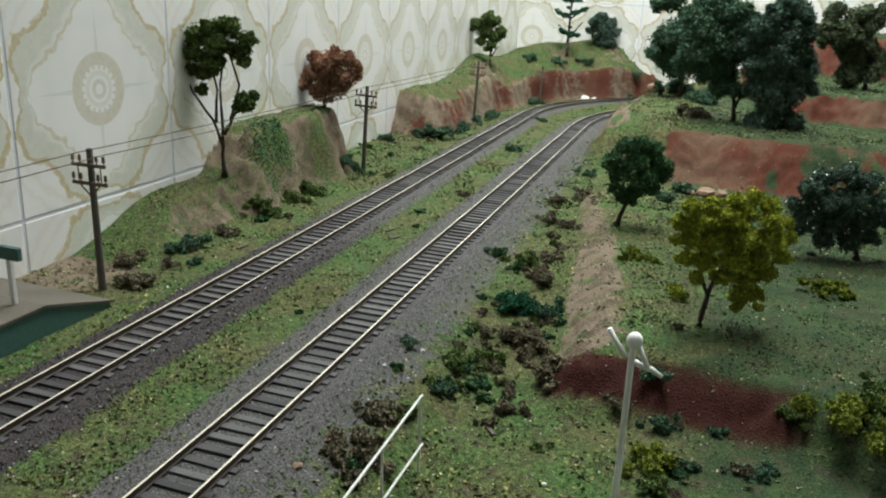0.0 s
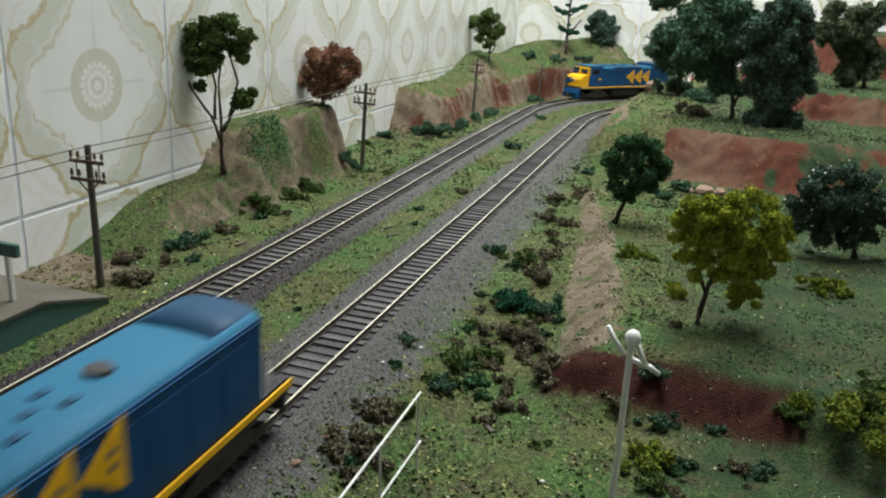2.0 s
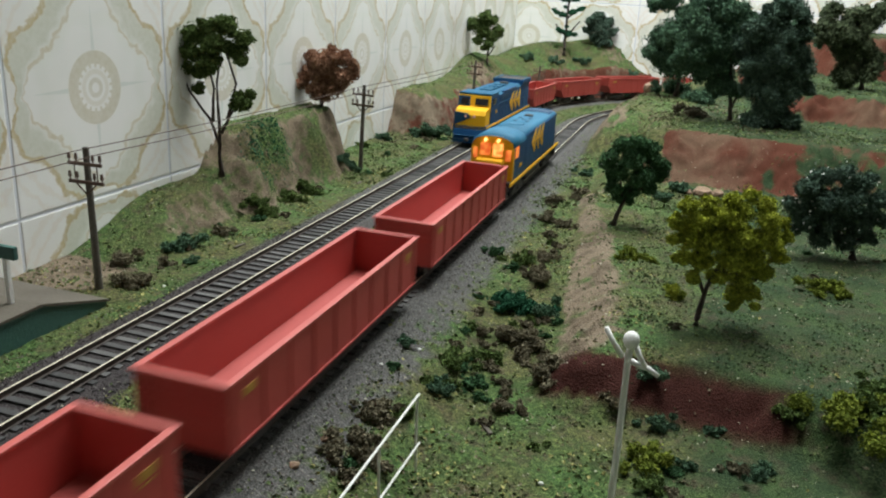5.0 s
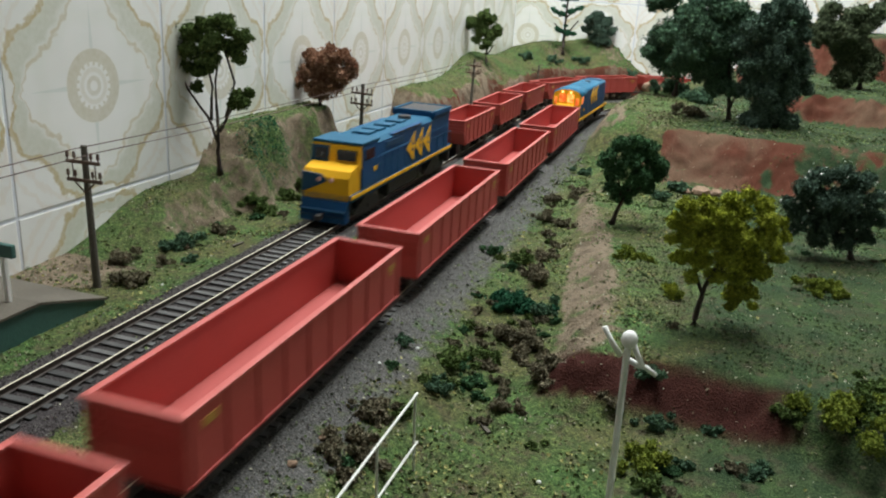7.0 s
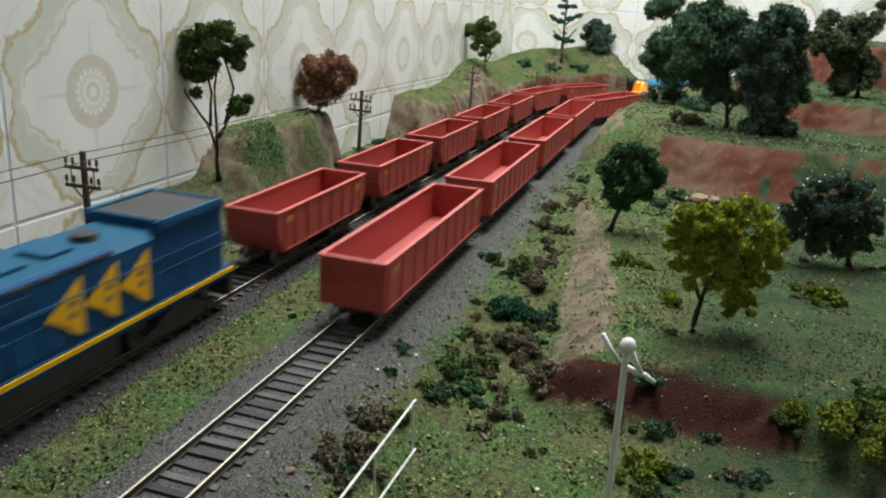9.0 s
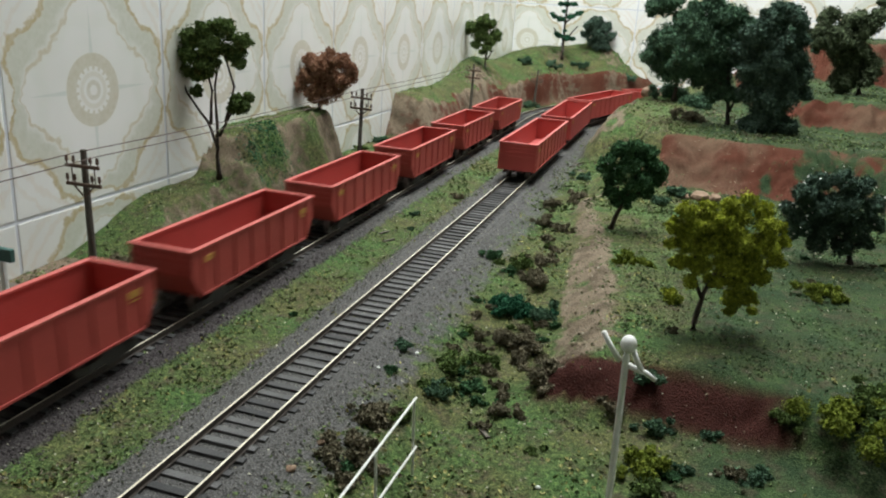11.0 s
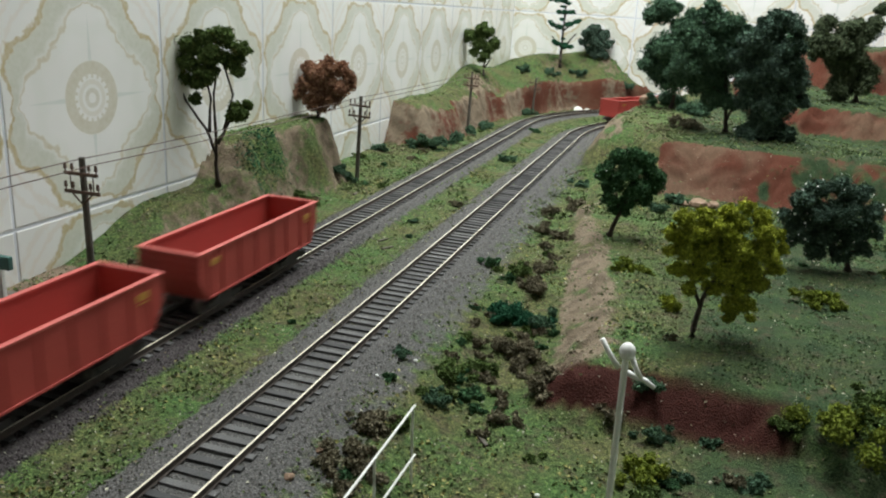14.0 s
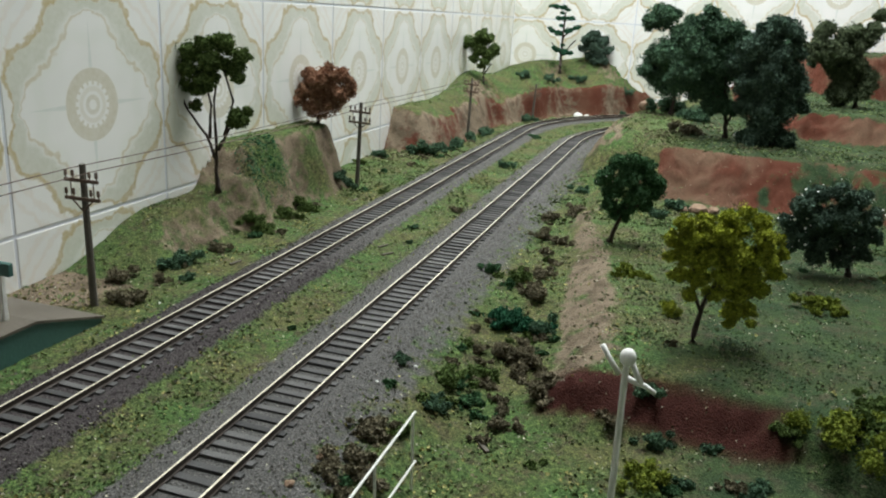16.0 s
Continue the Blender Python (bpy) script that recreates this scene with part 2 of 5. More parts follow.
def ground_material():
    m, nodes, links, sh = tree_of("scenic_ground")
    att = nodes.new("ShaderNodeVertexColor")
    att.layer_name = "soil"
    sep = nodes.new("ShaderNodeSeparateColor")
    links.new(att.outputs[0], sep.inputs[0])
    tc = nodes.new("ShaderNodeTexCoord").outputs["Object"]
    N = lambda s, d=5: noise_node(nodes, links, s, d, tc).outputs[0]
    fine, mid, big = N(1400, 6), N(160), N(26)
    grass = mix_node(nodes, links, ramp_node(nodes, links, big, [(0.38, (0, 0, 0)), (0.62, (1, 1, 1))]).outputs[0],
                     ramp_node(nodes, links, fine, [(0.32, (0.022, 0.046, 0.014)), (0.5, (0.055, 0.105, 0.032)), (0.72, (0.13, 0.19, 0.06))]).outputs[0],
                     ramp_node(nodes, links, fine, [(0.32, (0.036, 0.046, 0.018)), (0.5, (0.085, 0.092, 0.036)), (0.72, (0.19, 0.185, 0.075))]).outputs[0])
    earth = ramp_node(nodes, links, fine, [(0.35, (0.035, 0.028, 0.018)), (0.65, (0.11, 0.085, 0.055))]).outputs[0]
    grass = mix_node(nodes, links, ramp_node(nodes, links, mid, [(0.50, (0, 0, 0)), (0.66, (0.75, 0.75, 0.75))]).outputs[0], grass, earth)
    speck = ramp_node(nodes, links, N(480, 3), [(0.34, (0.50, 0.50, 0.50)), (0.52, (1, 1, 1)), (0.68, (1.5, 1.45, 1.3))]).outputs[0]
    grass = mix_node(nodes, links, 0.85, grass, speck, "MULTIPLY")
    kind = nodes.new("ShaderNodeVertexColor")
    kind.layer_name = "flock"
    # darker grass where weaker light on the field is painted in
    dimmed = ramp_node(nodes, links, fine, [(0.32, (0.010, 0.022, 0.009)), (0.5, (0.024, 0.045, 0.020)), (0.72, (0.062, 0.088, 0.040))]).outputs[0]
    dimmed = mix_node(nodes, links, ramp_node(nodes, links, mid, [(0.52, (0, 0, 0)), (0.70, (0.6, 0.6, 0.6))]).outputs[0], dimmed, earth)
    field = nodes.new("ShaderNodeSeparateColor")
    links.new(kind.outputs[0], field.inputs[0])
    grass = mix_node(nodes, links, field.outputs[0], grass, dimmed)
    clay = mix_node(nodes, links, ramp_node(nodes, links, N(24), [(0.44, (0, 0, 0)), (0.66, (1, 1, 1))]).outputs[0],
                    ramp_node(nodes, links, fine, [(0.3, (0.058, 0.019, 0.011)), (0.7, (0.120, 0.042, 0.025))]).outputs[0],
                    ramp_node(nodes, links, fine, [(0.3, (0.085, 0.050, 0.031)), (0.7, (0.170, 0.104, 0.066))]).outputs[0])
    sand = ramp_node(nodes, links, fine, [(0.3, (0.112, 0.086, 0.058)), (0.7, (0.235, 0.183, 0.126))]).outputs[0]
    sand = mix_node(nodes, links, ramp_node(nodes, links, N(75), [(0.48, (0, 0, 0)), (0.62, (0.7, 0.7, 0.7))]).outputs[0], sand, earth)
    stone = ramp_node(nodes, links, fine, [(0.32, (0.040, 0.039, 0.036)), (0.52, (0.092, 0.089, 0.082)), (0.75, (0.195, 0.188, 0.172))]).outputs[0]

    stone = mix_node(nodes, links, calc(nodes, links, "MULTIPLY", field.outputs[1], 0.85), stone, ramp_node(nodes, links, fine, [(0.32, (0.016, 0.013, 0.013)), (0.75, (0.085, 0.072, 0.070))]).outputs[0])

    def edge(weight):
        s = calc(nodes, links, "ADD", weight, calc(nodes, links, "MULTIPLY", calc(nodes, links, "SUBTRACT", mid, 0.5), 0.9))
        return ramp_node(nodes, links, s, [(0.38, (0, 0, 0)), (0.62, (1, 1, 1))]).outputs[0]

    col = mix_node(nodes, links, edge(sep.outputs[0]), grass, clay)
    col = mix_node(nodes, links, edge(sep.outputs[1]), col, sand)
    col = mix_node(nodes, links, edge(sep.outputs[2]), col, stone)
    col = mix_node(nodes, links, calc(nodes, links, "SUBTRACT", 1.0, att.outputs["Alpha"]), col, ramp_node(nodes, links, fine, [(0.3, (0.026, 0.009, 0.007)), (0.7, (0.065, 0.021, 0.015))]).outputs[0])
    links.new(col, sh.inputs["Base Color"])
    sh.inputs["Roughness"].default_value = 0.95
    sh.inputs["Specular IOR Level"].default_value = 0.1
    bump(nodes, links, sh, fine, 0.9, 0.0012)
    return m


M_GROUND = ground_material()


# ---- mesh helpers
def box(bm, x0, x1, y0, y1, z0, z1, bevel=0.0):
    vs = [bm.verts.new((x, y, z)) for x in (x0, x1) for y in (y0, y1) for z in (z0, z1)]
    fs = [bm.faces.new([vs[i] for i in q]) for q in ((0, 1, 3, 2), (4, 6, 7, 5), (0, 4, 5, 1), (2, 3, 7, 6), (0, 2, 6, 4), (1, 5, 7, 3))]
    if bevel:
        bmesh.ops.bevel(bm, geom=list({e for f in fs for e in f.edges}), offset=bevel, segments=2, affect="EDGES", profile=0.6)
    return bm


def tube(bm, pts, radii, sides=7):
    """A tapered tube through points."""
    rings = []
    for i, p in enumerate(pts):
        a, b = Vector(pts[max(0, i - 1)]), Vector(pts[min(len(pts) - 1, i + 1)])
        q = (b - a).to_track_quat("Z", "Y")
        rr = radii[i] if isinstance(radii, (list, tuple)) else radii
        rings.append([bm.verts.new(Vector(p) + q @ Vector((rr * math.cos(k * math.tau / sides), rr * math.sin(k * math.tau / sides), 0))) for k in range(sides)])
    for r0, r1 in zip(rings[:-1], rings[1:]):
        for k in range(sides):
            bm.faces.new((r0[k], r0[(k + 1) % sides], r1[(k + 1) % sides], r1[k]))
    bm.faces.new(rings[0][::-1])
    bm.faces.new(rings[-1])
    return bm


def prism(bm, outline, x0, x1):
    """An outline in y and z, carried from x0 to x1."""
    a = [bm.verts.new((x0, y, z)) for y, z in outline]
    b = [bm.verts.new((x1, y, z)) for y, z in outline]
    n = len(outline)
    for i in range(n):
        bm.faces.new((a[i], a[(i + 1) % n], b[(i + 1) % n], b[i]))
    bm.faces.new(a[::-1])
    bm.faces.new(b)
    return bm


def finish(bm, name, smooth=False):
    bmesh.ops.recalc_face_normals(bm, faces=bm.faces)
    me = bpy.data.meshes.new(name)
    bm.to_mesh(me)
    bm.free()
    if smooth:
        for p in me.polygons:
            p.use_smooth = True
    return me


def part(name, bm, material, parent=None, label="", smooth=False):
    me = bm if isinstance(bm, bpy.types.Mesh) else finish(bm, name, smooth)
    if not me.materials:
        me.materials.append(material)
    ob = new(name, me)
    ob.parent = parent
    if label:
        ob["label"] = label
    return ob


def thing(name, label, category, at=None, group="", kind=""):
    ob = new(name)
    ob.empty_display_size = 0.01
    if at is not None:
        ob.matrix_basis = at
    return tagged(ob, label, category, group, kind)


# ---- terrain and track lines
XL, XR, XW, YB = -0.1996, -0.1252, -0.3062, 1.353


def ease(a, b, v):
    u = np.clip((np.asarray(v, float) - a) / (b - a), 0, 1)
    return u * u * (3 - 2 * u)


def arc_path(x0, y0, parts):
    """Way points every 5 mm: a straight line from behind, then bends of (length, radius)."""
    pts = [(x0, y) for y in np.arange(-1.6, y0, 0.005)]
    x, y, a = x0, y0, 0.0
    for length, radius in parts:
        for _ in range(int(length / 0.005)):
            pts.append((x, y))
            x, y = x + 0.005 * math.sin(a), y + 0.005 * math.cos(a)
            if radius:
                a = min(a + 0.005 / radius, math.pi / 2)
    return np.array(pts)


LINE_L = arc_path(XL, 0.985, [(0.34, 0.43), (0.17, 0.21), (1.5, 0)])
LINE_R = arc_path(XR, 0.93, [(0.30, 0.44), (0.17, 0.24), (1.6, 0)])


def away(line, x, y):
    """Distance from a track's line, positive on its outer side."""
    x, y = np.asarray(x, float), np.asarray(y, float)
    best, side = np.full(x.shape, 9.0), np.zeros(x.shape)
    pts = line[::4]
    for (ax, ay), (bx, by) in zip(pts[:-1], pts[1:]):
        ux, uy = bx - ax, by - ay
        k = np.clip(((x - ax) * ux + (y - ay) * uy) / (ux * ux + uy * uy), 0, 1)
        dx, dy = x - ax - k * ux, y - ay - k * uy
        d = np.hypot(dx, dy)
        near = d < best
        best = np.where(near, d, best)
        side = np.where(near, np.sign(ux * dy - uy * dx), side)
    return best * np.where(side == 0, 1, side)


def bank_edges(y):
    """Foot and top of the sandy bank, as distances from the field-side track."""
    v = 0.0022 * np.sin(y * 43) + 0.0006 * np.sin(y * 97 + 1)
    return 0.080 + v - 0.022 * ease(0.33, 0.60, y), 0.108 + v - 0.034 * ease(0.36, 0.58, y)


def height(x, y):
    """The ground's height, before its fine relief."""
    x, y = np.asarray(x, float), np.asarray(y, float)
    dl, dr = away(LINE_L, x, y), -away(LINE_R, x, y)
    z = np.full(x.shape, -0.0065)
    bed = np.maximum(1 - ease(0.016, 0.028, np.abs(dl)), 1 - ease(0.016, 0.030, np.abs(dr)))
    z = z + 0.0032 * bed
    z = z - 0.0004 * (1 - ease(0.0100, 0.0135, np.minimum(np.abs(dl), np.abs(dr))))
    # hill along the tiled wall, cut off steeply at its far end
    w = 0.004 * np.sin(y * 60) + 0.003 * np.sin(y * 131)
    foot = ease(-0.257 + w, -0.283 + w * 0.6, x)
    crest = 0.021 * ease(0.305, 0.388, y) + 0.030 * ease(0.425, 0.468, y)
    crest = crest * (1 - ease(0.585, 0.603, y + 0.25 * (x + 0.29)))
    z = z + foot * crest
    # the far hill outside the bend
    rise = 0.044 * ease(0.765, 0.80, y) + 0.012 * ease(0.88, 1.08, y)
    rise = rise + 0.030 * ease(1.03, 1.2, y) * np.exp(-((x + 0.19) / 0.085) ** 2) + 0.004 * np.sin(x * 45 + y * 20) * ease(0.8, 1, y)
    far_side = ease(0.98, 1.08, y)
    rise = rise + 0.020 * ease(-0.19, -0.12, x) * ease(1.1, 1.2, y)
    df = dl + 0.018 * ease(-0.21, -0.12, x)
    foot2 = (0.72 - 0.20 * far_side) * ease(0.044, 0.066 - 0.007 * far_side, df + w * 0.9) + (0.28 + 0.20 * far_side) * ease(0.06, 0.085 + 0.04 * far_side, df)
    z = z + foot2 * rise * (1 - 0.25 * ease(-0.12, 0.0, x))
    z = z + 0.016 * ease(0.05, 0.072, df) * np.exp(-((x + 0.283) / 0.030) ** 2 - ((y - 1.075) / 0.055) ** 2)
    # right of the rails: low front ground, a sandy bank and a higher field
    low = ease(0.030, 0.060, dr) * (1 - ease(0.30, 0.45, y))
    z = z - 0.0085 * low
    inner, outer = bank_edges(y)
    field = ease(inner - 0.006, outer - 0.004, dr) * ease(0.273 + 0.004 * np.sin(x * 70), 0.302 + 0.004 * np.sin(x * 50), y + 0.14 * np.clip(x - 0.01, 0, 0.06))
    z = z + field * (0.0085 + 0.0085 * (1 - ease(0.30, 0.45, y)))
    # red bank up to the ledge with the large trees
    u = 0.006 * np.sin(x * 55 + 1) + 0.004 * np.sin(x * 117)
    back = ease(0.635 + u, 0.695 + u, y + 0.12 * np.clip(-0.02 - x, 0, 1) * 10 * 0.1)
    side = ease(0.030, 0.052, dr + 0.4 * u)
    side = np.where(y < 0.78, np.minimum(side, ease(0.078, 0.10, dr)) + (side - np.minimum(side, ease(0.078, 0.10, dr))) * ease(0.70, 0.78, y), side)
    ledge = back * side
    z = z + ledge * (0.038 - 0.012 * ease(0.9, 1.1, y) * (1 - ease(0.02, 0.1, x)))
    z = z + ledge * 0.030 * np.exp(-((x - 0.035) / 0.060) ** 2 - ((y - 1.03) / 0.055) ** 2)
    # upper terraces
    t4 = ease(0.06, 0.10, x + 0.2 * (y - 0.9)) * ease(0.795 + u, 0.828 + u, y)
    t5 = ease(0.10, 0.15, x) * ease(1.02 + u, 1.07 + u, y)
    far = 1 - ease(1.20, 1.26, y)
    z = z + ledge * far * (0.028 * t4 + 0.052 * t5)
    return z


# ---- ground sheet
GRID = []


def ground():
    xs = np.concatenate([np.arange(XW, 0.36, 0.003), np.arange(0.36, 1.3, 0.02)])
    ys = np.concatenate([np.arange(-1.6, 0.1, 0.02), np.arange(0.1, YB + 0.003, 0.003)])
    gx, gy = np.meshgrid(xs, ys)
    z = height(gx, gy)
    sx, sy = np.gradient(z, axis=1) / np.gradient(gx, axis=1), np.gradient(z, axis=0) / np.gradient(gy, axis=0)
    slope = np.hypot(sx, sy)
    rough = np.array([noise.fractal(Vector((x * 55, y * 55, 0)), 1.0, 2.0, 4) for x, y in zip(gx.ravel(), gy.ravel())]).reshape(gx.shape)
    crag = np.array([noise.fractal(Vector((x * 140, y * 140, 5)), 0.7, 2.0, 3) for x, y in zip(gx.ravel(), gy.ravel())]).reshape(gx.shape)
    dl, dr = away(LINE_L, gx, gy), -away(LINE_R, gx, gy)
    off_rail = ease(0.017, 0.032, np.minimum(np.abs(dl), np.abs(dr)))
    steep = ease(0.45, 0.95, slope)
    z = z + off_rail * rough * 0.0011 + steep * crag * 0.0055
    bed = np.maximum(1 - ease(0.016, 0.027, np.abs(dl)), 1 - ease(0.017, 0.031, np.abs(dr)))
    bed = np.maximum(bed, 0.60 * (1 - ease(0.03, 0.050, np.abs(dr))) * (dr > 0))
    clay = ease(0.62, 1.05, slope) * off_rail * ease(0.5, 0.62, gy)
    hill1 = (gx < -0.25) & (gy < 0.62)
    sand = np.where(hill1, ease(0.4, 0.8, slope) * (0.54 + 0.14 * ease(0.43, 0.47, gy)), 0)
    inner, outer = bank_edges(gy)
    sand = np.maximum(sand, ease(inner - 0.004, inner + 0.004, dr) * (1 - ease(outer - 0.006, outer + 0.006, dr)) * ease(0.285, 0.30, gy) * (1 - ease(0.57, 0.62, gy)) * (0.66 + 0.30 * rough))
    sand = np.where((gx < -0.24) & (gy > 0.22) & (gy < 0.315), 0.85 * ease(-0.250, -0.268, gx + 0.01 * rough), sand)
    sand = np.where((dr > 0.02) & (dr < 0.09) & (gy > 0.76) & (gy < 1.15), ease(0.35, 0.70, slope) * 0.66, sand)
    sand = np.where((dl > 0.022) & (gy > 0.7) & (gx < -0.05), ease(0.5, 0.9, slope) * (0.60 - 0.22 * ease(1.05, 1.15, gy) + 0.18 * np.sin(gx * 60 + gy * 31) + 0.25 * rough), sand)
    for px, py, rx, ry in ((-0.278, 0.486, 0.010, 0.017), (-0.272, 0.461, 0.008, 0.010), (-0.266, 0.538, 0.010, 0.014), (-0.272, 0.770, 0.010, 0.014)):
        sand = sand * (1 - 0.9 * np.exp(-((gx - px) / rx) ** 2 - ((gy - py) / ry) ** 2))
    clay = np.maximum(clay, ease(0.30, 0.50, slope) * (gy > 0.60) * (gy < 0.74) * ease(-0.03, -0.01, gx))
    clay = np.where(hill1, 0.4 * clay, clay)
    clay = np.where((dl > 0.022) & (gy > 0.98) & (gx < 0.05), clay * (1 - ease(0.060, 0.070, dl + 0.018 * ease(-0.21, -0.12, gx) + 0.008 * rough)), clay)
    clay = clay * np.where(gy < 0.76, 1 - ease(0.045, 0.110, gx + 0.050 * rough) * (0.55 + 0.25 * rough), 1)
    clay = clay * (1 - 0.8 * (gx < 0.0) * (dr < 0.11) * (gy > 0.655) * (gy < 0.82) * (dl < 0))
    mud = ease(0.10, 0.20, slope) * ease(0.276, 0.283, gy + 0.14 * np.clip(gx - 0.01, 0, 0.06)) * (1 - ease(0.296, 0.302, gy + 0.14 * np.clip(gx - 0.01, 0, 0.06))) * ease(-0.045, -0.038, gx) * (1 - ease(0.045, 0.06, gx + 0.004 * np.sin(gy * 400)))
    GRID[:] = [xs, ys, z]
    dims = gx.shape
    idx = np.arange(gx.size).reshape(dims)
    faces = np.stack([idx[:-1, :-1], idx[:-1, 1:], idx[1:, 1:], idx[1:, :-1]], -1).reshape(-1, 4)
    me = bpy.data.meshes.new("ground")
    me.from_pydata(np.stack([gx, gy, z], -1).reshape(-1, 3).tolist(), [], faces.tolist())
    me.materials.append(M_GROUND)
    lay = me.color_attributes.new("soil", "FLOAT_COLOR", "POINT")
    lay.data.foreach_set("color", np.stack([clay, sand, bed, 1 - mud], -1).astype(np.float32).ravel())
    # weaker light on the field and the terraces, put into the grass as darker green
    dimmed = np.clip(ease(-0.015, 0.045, gx + 0.02 * rough) * ease(0.14, 0.21, gy) + 0.6 * ease(0.62, 0.70, gy) * ease(-0.01, 0.03, gx), 0, 1) * np.clip(0.75 + 0.4 * rough, 0, 1)
    # darker ballast about the hill-side track, fading out towards the back
    dark_bed = (1 - ease(0.022, 0.040, np.abs(dl) + 0.010 * rough)) * (1 - ease(0.30, 0.52, gy + 0.06 * rough))
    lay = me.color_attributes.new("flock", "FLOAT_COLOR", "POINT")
    lay.data.foreach_set("color", np.stack([dimmed, dark_bed, dimmed, np.ones_like(dimmed)], -1).astype(np.float32).ravel())
    for p in me.polygons:
        p.use_smooth = True
    return tagged(new("ground", me), "scenic ground of green flock, red clay banks and grey ballast", "ground", kind="structure")


ground()


# ---- room
def hanging_lamp():
    root = thing("hanging_lamp", "broad white hanging lamp over the layout, switched on", "lamp", pose(-0.06, 0.85, 1.11))
    bm = bmesh.new()
    box(bm, -0.235, 0.235, -0.46, 0.46, 0.0, 0.04, 0.006)
    part("housing", bm, M_WHITE, root)
    for y in (-0.40, 0.40):
        bm = bmesh.new()
        tube(bm, [(0, y, 0.04), (0, y, 0.31)], 0.003, 8)
        part("cord", bm, M_DARK, root)


hanging_lamp()


def room():
    def slab(name, label, *b):
        bm = bmesh.new()
        box(bm, *b)
        return tagged(part(name, bm, M_GROUT if "tiled" in label else M_PLAIN), label, "wall", kind="structure")
    left = slab("wall_west", "tiled wall with grey grout joints beside the layout", XW - 0.13, XW + 0.0032, -1.7, YB + 0.13, -0.5, 1.42)
    back = slab("wall_north", "tiled wall with grey grout joints behind the layout", XW + 0.0032, 1.5, YB - 0.0032, YB + 0.13, -0.5, 1.42)
    slab("wall_east", "plain painted wall", 1.4, 1.5, -1.7, YB - 0.0032, -0.5, 1.42)
    slab("wall_south", "plain painted wall", XW - 0.13, 1.5, -1.8, -1.7, -0.5, 1.42)
    ceil = slab("ceiling", "plain painted ceiling", XW - 0.13, 1.5, -1.8, YB + 0.13, 1.42, 1.5)
    bm = bmesh.new()
    e = TILE / 2 - 0.0008
    box(bm, -e, e, -0.0035, 0.0045, -e, e, 0.0006)
    me = finish(bm, "tile")
    me.materials.append(M_TILE)
    z0 = 0.0199
    for k in range(-2, 9):
        for j in (-1, 0, 1):
            t = part("tile", me, M_TILE, left)
            t.matrix_basis = pose(XW, 0.2861 + (k + 0.5) * TILE, z0 + (j + 0.5) * TILE, 0, 0, 90)
    for k in range(0, 9):
        for j in (-1, 0, 1):
            t = part("tile", me, M_TILE, back)
            t.matrix_basis = pose(-0.2785 + k * TILE, YB, z0 + (j + 0.5) * TILE, 0, 0, 0)


room()


# ---- rails and sleepers
def along(line, s):
    """Place and heading at s metres along a line; s is y on its straight part."""
    k = (s + 1.6) / 0.005
    i = int(min(max(k, 0), len(line) - 2))
    p = line[i] + (line[i + 1] - line[i]) * (k - i)
    d = line[i + 1] - line[i]
    return p, math.atan2(-d[0], d[1])


def rail_line(name, line, label):
    root = thing(name, label, "railway track", kind="structure")
    for side in (-0.00825, 0.00825):
        bm = bmesh.new()
        prev = None
        for s in np.concatenate([np.arange(-1.5, 0.9, 0.1), np.arange(0.9, 1.6, 0.012), np.arange(1.6, 2.6, 0.1)]):
            p, a = along(line, s)
            n = Vector((math.cos(a), math.sin(a), 0))
            c = Vector((p[0], p[1], 0)) + n * side
            prof = ((-0.0006, -0.0026), (-0.0002, -0.0022), (-0.0002, -0.0008), (-0.00036, -0.0006), (-0.00036, 0), (0.00036, 0), (0.00036, -0.0006), (0.0002, -0.0008), (0.0002, -0.0022), (0.0006, -0.0026))
            ring = [bm.verts.new(c + n * u + Vector((0, 0, w))) for u, w in prof]
            if prev:
                for k in range(10):
                    fc = bm.faces.new((prev[k], prev[(k + 1) % 10], ring[(k + 1) % 10], ring[k]))
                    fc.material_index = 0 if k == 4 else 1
            prev = ring
        me = finish(bm, "rail")
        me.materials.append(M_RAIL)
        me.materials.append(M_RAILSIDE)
        part("rail", me, M_RAIL, root)
    bm = bmesh.new()
    box(bm, -0.0112, 0.0112, -0.0014, 0.0014, -0.0048, -0.0026, 0.0002)
    me = finish(bm, "sleeper")
    me.materials.append(M_SLEEPER)
    rnd = random.Random(len(name))
    for i in range(280):
        p, a = along(line, 0.06 + i * 0.0068)
        ob = part("sleeper", me, M_SLEEPER, root)
        ob.matrix_basis = pose(p[0], p[1], rnd.uniform(-0.0004, 0.0001), 0, 0, math.degrees(a) + rnd.uniform(-1.5, 1.5))
    return root


rail_line("railway_track", LINE_L, "railway track with polished rails on dark wooden sleepers, next to the hill")
rail_line("railway_track", LINE_R, "railway track with polished rails on dark wooden sleepers, beside the field")


# ---- rolling stock; x across, y along, z up from the rail head
def wheel_mesh(r):
    bm = bmesh.new()
    for x0, x1, rr in ((-0.0011, 0.0011, r), (-0.0016, -0.0011, r * 1.12), (0.0011, 0.0014, r * 0.55)):
        ring = [[bm.verts.new((x, rr * math.cos(k * math.tau / 16), rr * math.sin(k * math.tau / 16))) for k in range(16)] for x in (x0, x1)]
        for k in range(16):
            bm.faces.new((ring[0][k], ring[0][(k + 1) % 16], ring[1][(k + 1) % 16], ring[1][k]))
        bm.faces.new(ring[0])
        bm.faces.new(ring[1])
    me = finish(bm, "wheel")
    me.materials.append(M_STEEL)
    return me


